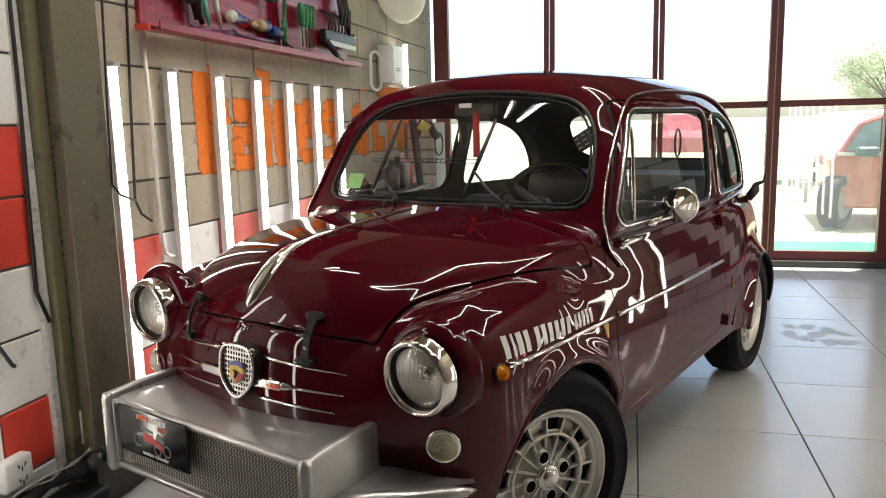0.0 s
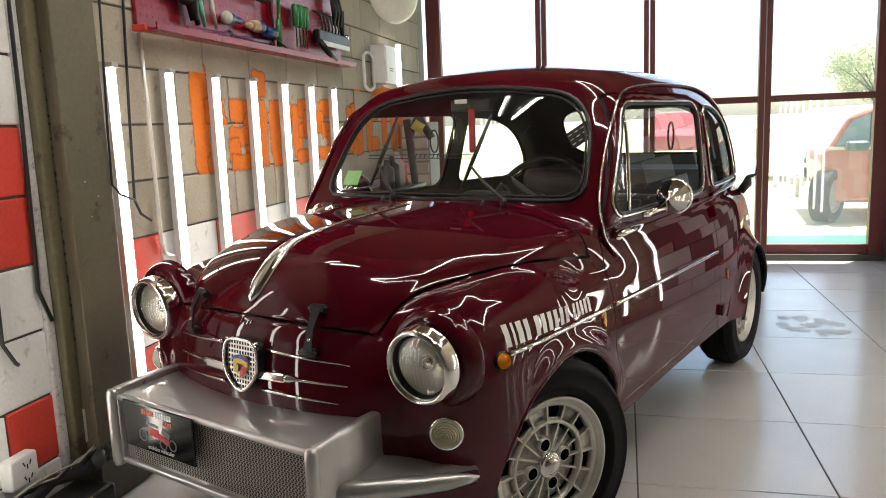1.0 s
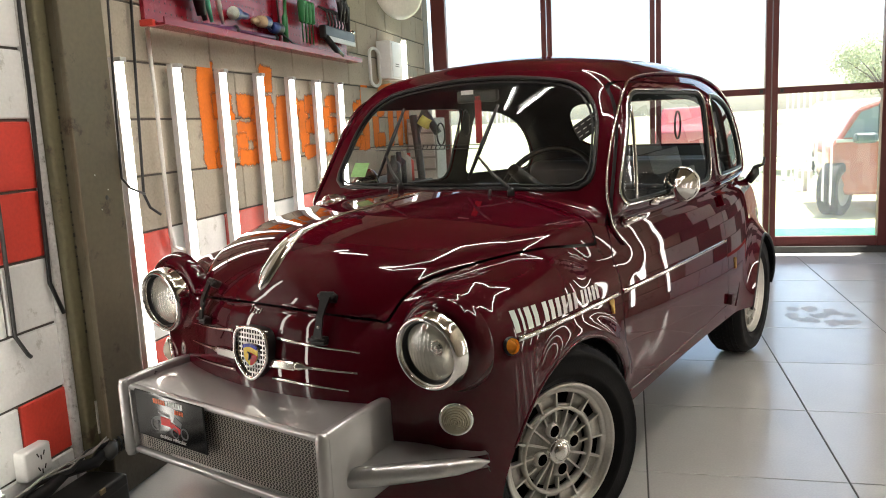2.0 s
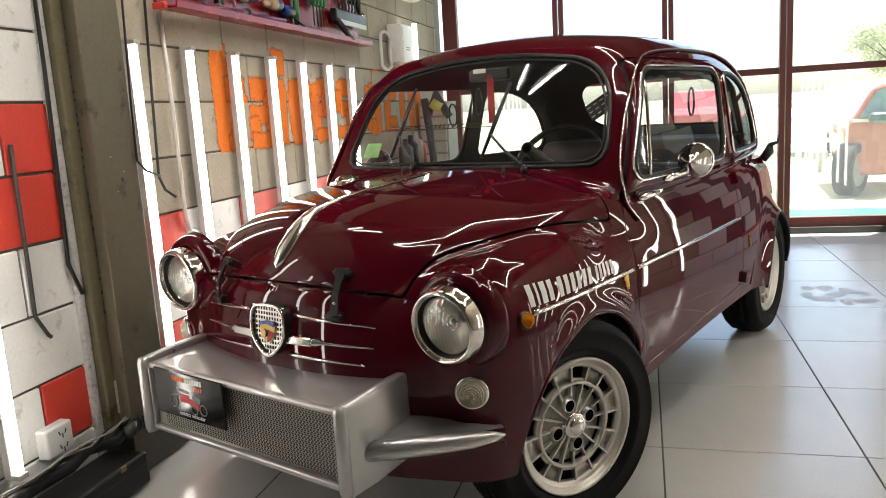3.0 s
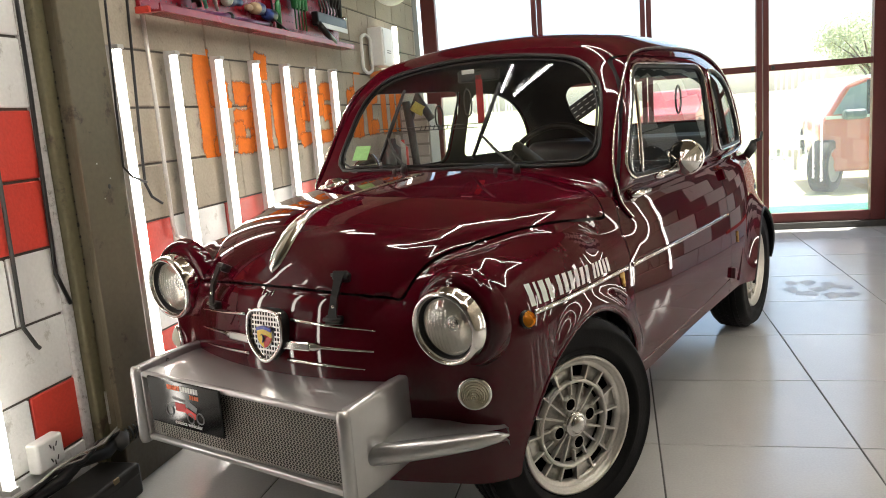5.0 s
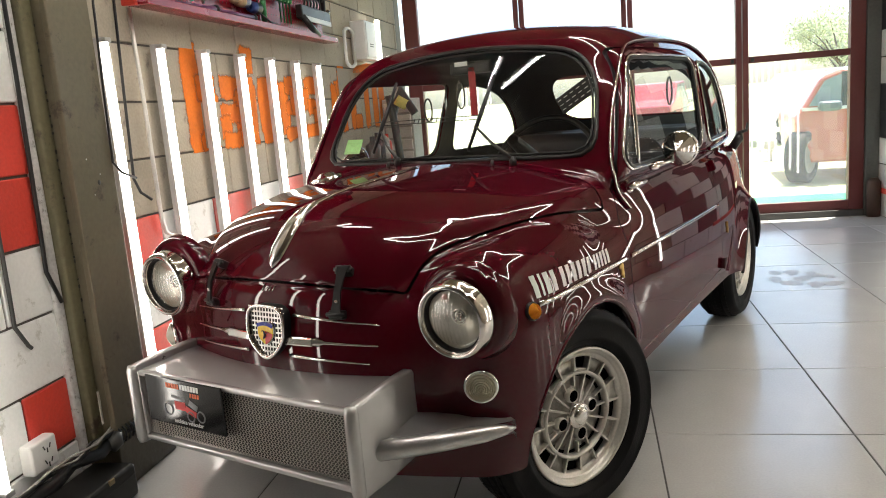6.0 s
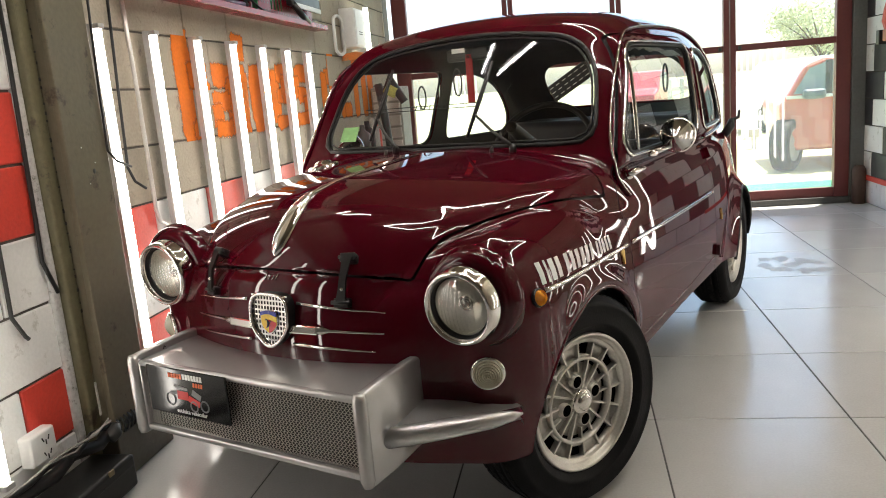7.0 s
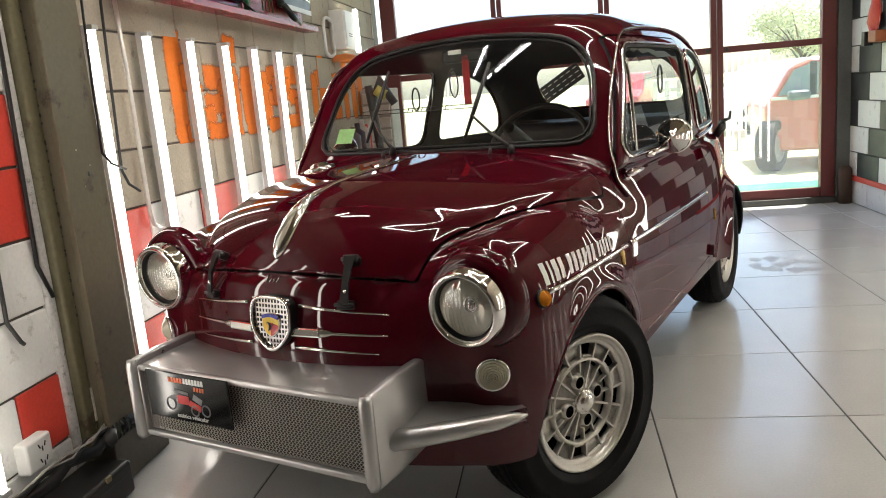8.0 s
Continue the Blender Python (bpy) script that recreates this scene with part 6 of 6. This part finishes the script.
def parked_car(label, paint, m, profile, glass, wheels, width, steer=0):
    c = thing("parked_car", label, "car", m)
    bm = bmesh.new()
    lo = [bm.verts.new((x, 0, z)) for x, z in profile]
    hi = [bm.verts.new((x, width, z)) for x, z in profile]
    bm.faces.new(lo)
    bm.faces.new(hi[::-1])
    for k in range(len(profile)):
        j = (k + 1) % len(profile)
        bm.faces.new((lo[k], hi[k], hi[j], lo[j]))
    bmesh.ops.recalc_face_normals(bm, faces=bm.faces[:])
    bmesh.ops.bevel(bm, geom=bm.edges[:], offset=0.06, segments=3, affect="EDGES", profile=0.5)
    part("body", bm, paint, c, smooth=False)
    for pts in glass:
        v = [(x, -0.006, z) for x, z in pts] + [(x, 0.02, z) for x, z in pts]
        n = len(pts)
        mesh("side_window", v, [tuple(range(n)), *[(k, n + k, n + (k + 1) % n, (k + 1) % n) for k in range(n)]], PALE_GLASS, c, smooth=False)
    for x in wheels:
        w = new("wheel")
        w.parent = c
        w.matrix_basis = pose(x, 0.0, 0.29, 0, 0, steer if x == wheels[0] else 0) @ Matrix.Scale(0.96, 4)
        mesh("tyre", *lathe([(0.18, 0.0), (0.20, -0.02), (0.27, -0.02), (0.30, 0.0), (0.30, 0.18), (0.2, 0.2)], 40), RUBBER, w)
        mesh("rim", *lathe([(0.0, 0.0), (0.05, -0.01), (0.14, 0.02), (0.17, 0.0), (0.19, -0.01)], 40), RECESS, w)
    return c
hatch = parked_car("orange-red hatchback parked on the sunlit grass outside", TRUCK, pose(2.12, 6.80, -0.06, 0, 0, -6),
                   [(0.08, 0.22), (-0.03, 0.46), (-0.06, 0.68), (-0.04, 0.78), (0.03, 0.84), (0.21, 1.16), (0.43, 1.24), (2.4, 1.28), (3.2, 0.95), (3.3, 0.22)],
                   [[(0.09, 0.85), (0.25, 1.12), (0.42, 1.18), (0.42, 0.85)], [(0.48, 0.85), (0.48, 1.19), (1.7, 1.21), (1.7, 0.85)]], (0.10, 2.6), 1.5, 62)
part("wing_mirror", box(0.17, -0.18, 0.79, 0.40, -0.02, 0.90, 0.04, 3), mat("dark_mirror_shell", (0.10, 0.13, 0.13), 0.4, 0, 0.1, 10, 60), hatch, "dark wing mirror")
part("window_pillar", box(0.415, -0.012, 0.83, 0.485, 0.01, 1.20, 0.004), DARK_STEEL, hatch, "black pillar between the side windows")
# white strip stands in for the bright reflection along the beltline
part("belt_moulding", box(0.02, -0.014, 0.800, 2.3, 0.01, 0.835, 0.004), CASE, hatch, "pale strip painting the bright reflection below the windows")
part("wheel_arch", box(-0.06, -0.004, 0.21, 0.15, 0.20, 0.52, 0.09, 4), BLACK, hatch, "dark wheel arch")
part("door_handle", box(1.45, -0.02, 0.70, 1.62, 0.01, 0.74, 0.004), TRUCK, hatch)
parked_car("white car parked further off behind the fence", WHITE_CAR, pose(2.75, 12.3, -0.06, 0, 0, 14),
           [(0.0, 0.30), (0.0, 0.72), (0.7, 0.85), (1.15, 1.28), (2.5, 1.32), (3.2, 0.85), (3.3, 0.32)],
           [[(0.85, 0.86), (1.2, 1.22), (1.6, 1.24), (1.6, 0.86)], [(1.7, 0.86), (1.7, 1.24), (2.4, 1.25), (2.6, 0.86)]], (0.6, 2.6), 1.6)

parked_car("red car parked askew in the sunlit yard", mat("red_car_paint", (0.52, 0.07, 0.09), 0.38, 0, 0.06, 4, 100, coat=0.7), pose(2.0, 19.5, -0.06, 0, 0, 75),
           [(0.0, 0.30), (0.0, 0.72), (0.7, 0.85), (1.1, 1.34), (2.5, 1.38), (3.2, 0.9), (3.3, 0.32)],
           [[(0.85, 0.88), (1.15, 1.27), (1.6, 1.29), (1.6, 0.88)], [(1.7, 0.88), (1.7, 1.29), (2.4, 1.30), (2.6, 0.88)]], (0.6, 2.6), 1.5)


def picket_fence():
    g = thing("fence", "white picket fence across the sunlit yard", "fence")
    white = mat("white_fence_paint", (0.8, 0.8, 0.76), 0.6, 0, 0.08, 10, 80)
    for k in range(24):
        part("picket", box(1.4 + k * 0.2, 11.4, -0.06, 1.47 + k * 0.2, 11.43, 1.05, 0.006, 1), white, g)
    for z in (0.25, 0.85):
        part("rail", box(1.4, 11.43, z, 6.1, 11.47, z + 0.07, 0.006, 1), white, g)
picket_fence()


def tree(m, size, seed):
    rnd = random.Random(seed)
    t = thing("tree", "broad leafy green tree beyond the yard", "tree", m)
    limbs = [sweep([(0, 0, 0), (0.05, 0, size * 0.25), (0, 0.1, size * 0.5)], [0.10, 0.08, 0.05], 10)]
    ends = []
    for k in range(14):
        a = k * 2.4
        h = size * rnd.uniform(0.19, 0.45)
        e = (math.cos(a) * size * rnd.uniform(0.2, 0.42), math.sin(a) * size * rnd.uniform(0.2, 0.42), h + size * rnd.uniform(0.02, 0.42))
        limbs.append(sweep([(0, 0, h), (e[0] * 0.5, e[1] * 0.5, (h + e[2]) / 2 + 0.1), e], [0.06, 0.04, 0.015], 6))
        ends.append(e)
    mesh("trunk", *joined(*limbs), mat("bark", (0.12, 0.09, 0.065), 0.9, 0, 0.25, 8, 60, 0.6), t)
    v, f = [], []
    for e in ends:
        for _ in range(620):
            d = Vector((rnd.gauss(0, 1), rnd.gauss(0, 1), rnd.gauss(0, 1))).normalized() * size * 0.19 * rnd.random() ** 0.4
            p = Vector(e) + Vector((d.x, d.y, d.z * 0.8))
            u = Vector((rnd.gauss(0, 1), rnd.gauss(0, 1), rnd.gauss(0, 1))).normalized()
            w = u.orthogonal().normalized()
            s = size * rnd.uniform(0.010, 0.020)
            k = len(v)
            v += [tuple(p - u * s), tuple(p + w * s * 0.6), tuple(p + u * s), tuple(p - w * s * 0.6)]
            f.append((k, k + 1, k + 2, k + 3))
    mesh("crown", v, f, mat("tree_leaves", (0.42, 0.46, 0.27), 0.7, 0, 0.3, 3, 20), t, smooth=False)
tree(pose(12.2, 40, -0.1), 5.0, 3)
tree(pose(15.5, 44, -0.1), 5.6, 5)
post = thing("bollard", "short grey post with a box on top in the grass", "bollard")
part("stem", box(2.38, 9.6, -0.06, 2.44, 9.66, 0.12, 0.005), PLASTER, post)
part("box_top", box(2.32, 9.55, 0.12, 2.50, 9.70, 0.24, 0.01), PLASTER, post)


# ---- cast shadow of window lettering, painted as grey patches on the tiles ----
def stain():
    rnd = random.Random(9)
    g = thing("floor_stain", "faint grey cast shadow painted on the tiles", "stain")
    veil = mat("shadow_grey", (0.41, 0.41, 0.405), 0.38, 0, 0.2, 9, 60)
    for k in range(11):
        x, y = 0.82 + 0.03 * k + rnd.uniform(-0.01, 0.01), 2.06 + 0.14 * math.sin(k * 1.9) + rnd.uniform(-0.03, 0.03)
        a, b, w = rnd.uniform(0.03, 0.06), rnd.uniform(0.035, 0.08), rnd.uniform(0, 3)
        ring = [(x + a * math.cos(t) * (1 + 0.2 * math.sin(3 * t + w)), y + b * math.sin(t) * (1 + 0.25 * math.sin(2 * t + w)), 0.0006 + 0.0001 * k) for t in np.linspace(0, 2 * math.pi, 22, endpoint=False)]
        mesh("smudge", ring, [tuple(range(22))], veil, g, smooth=False)
stain()
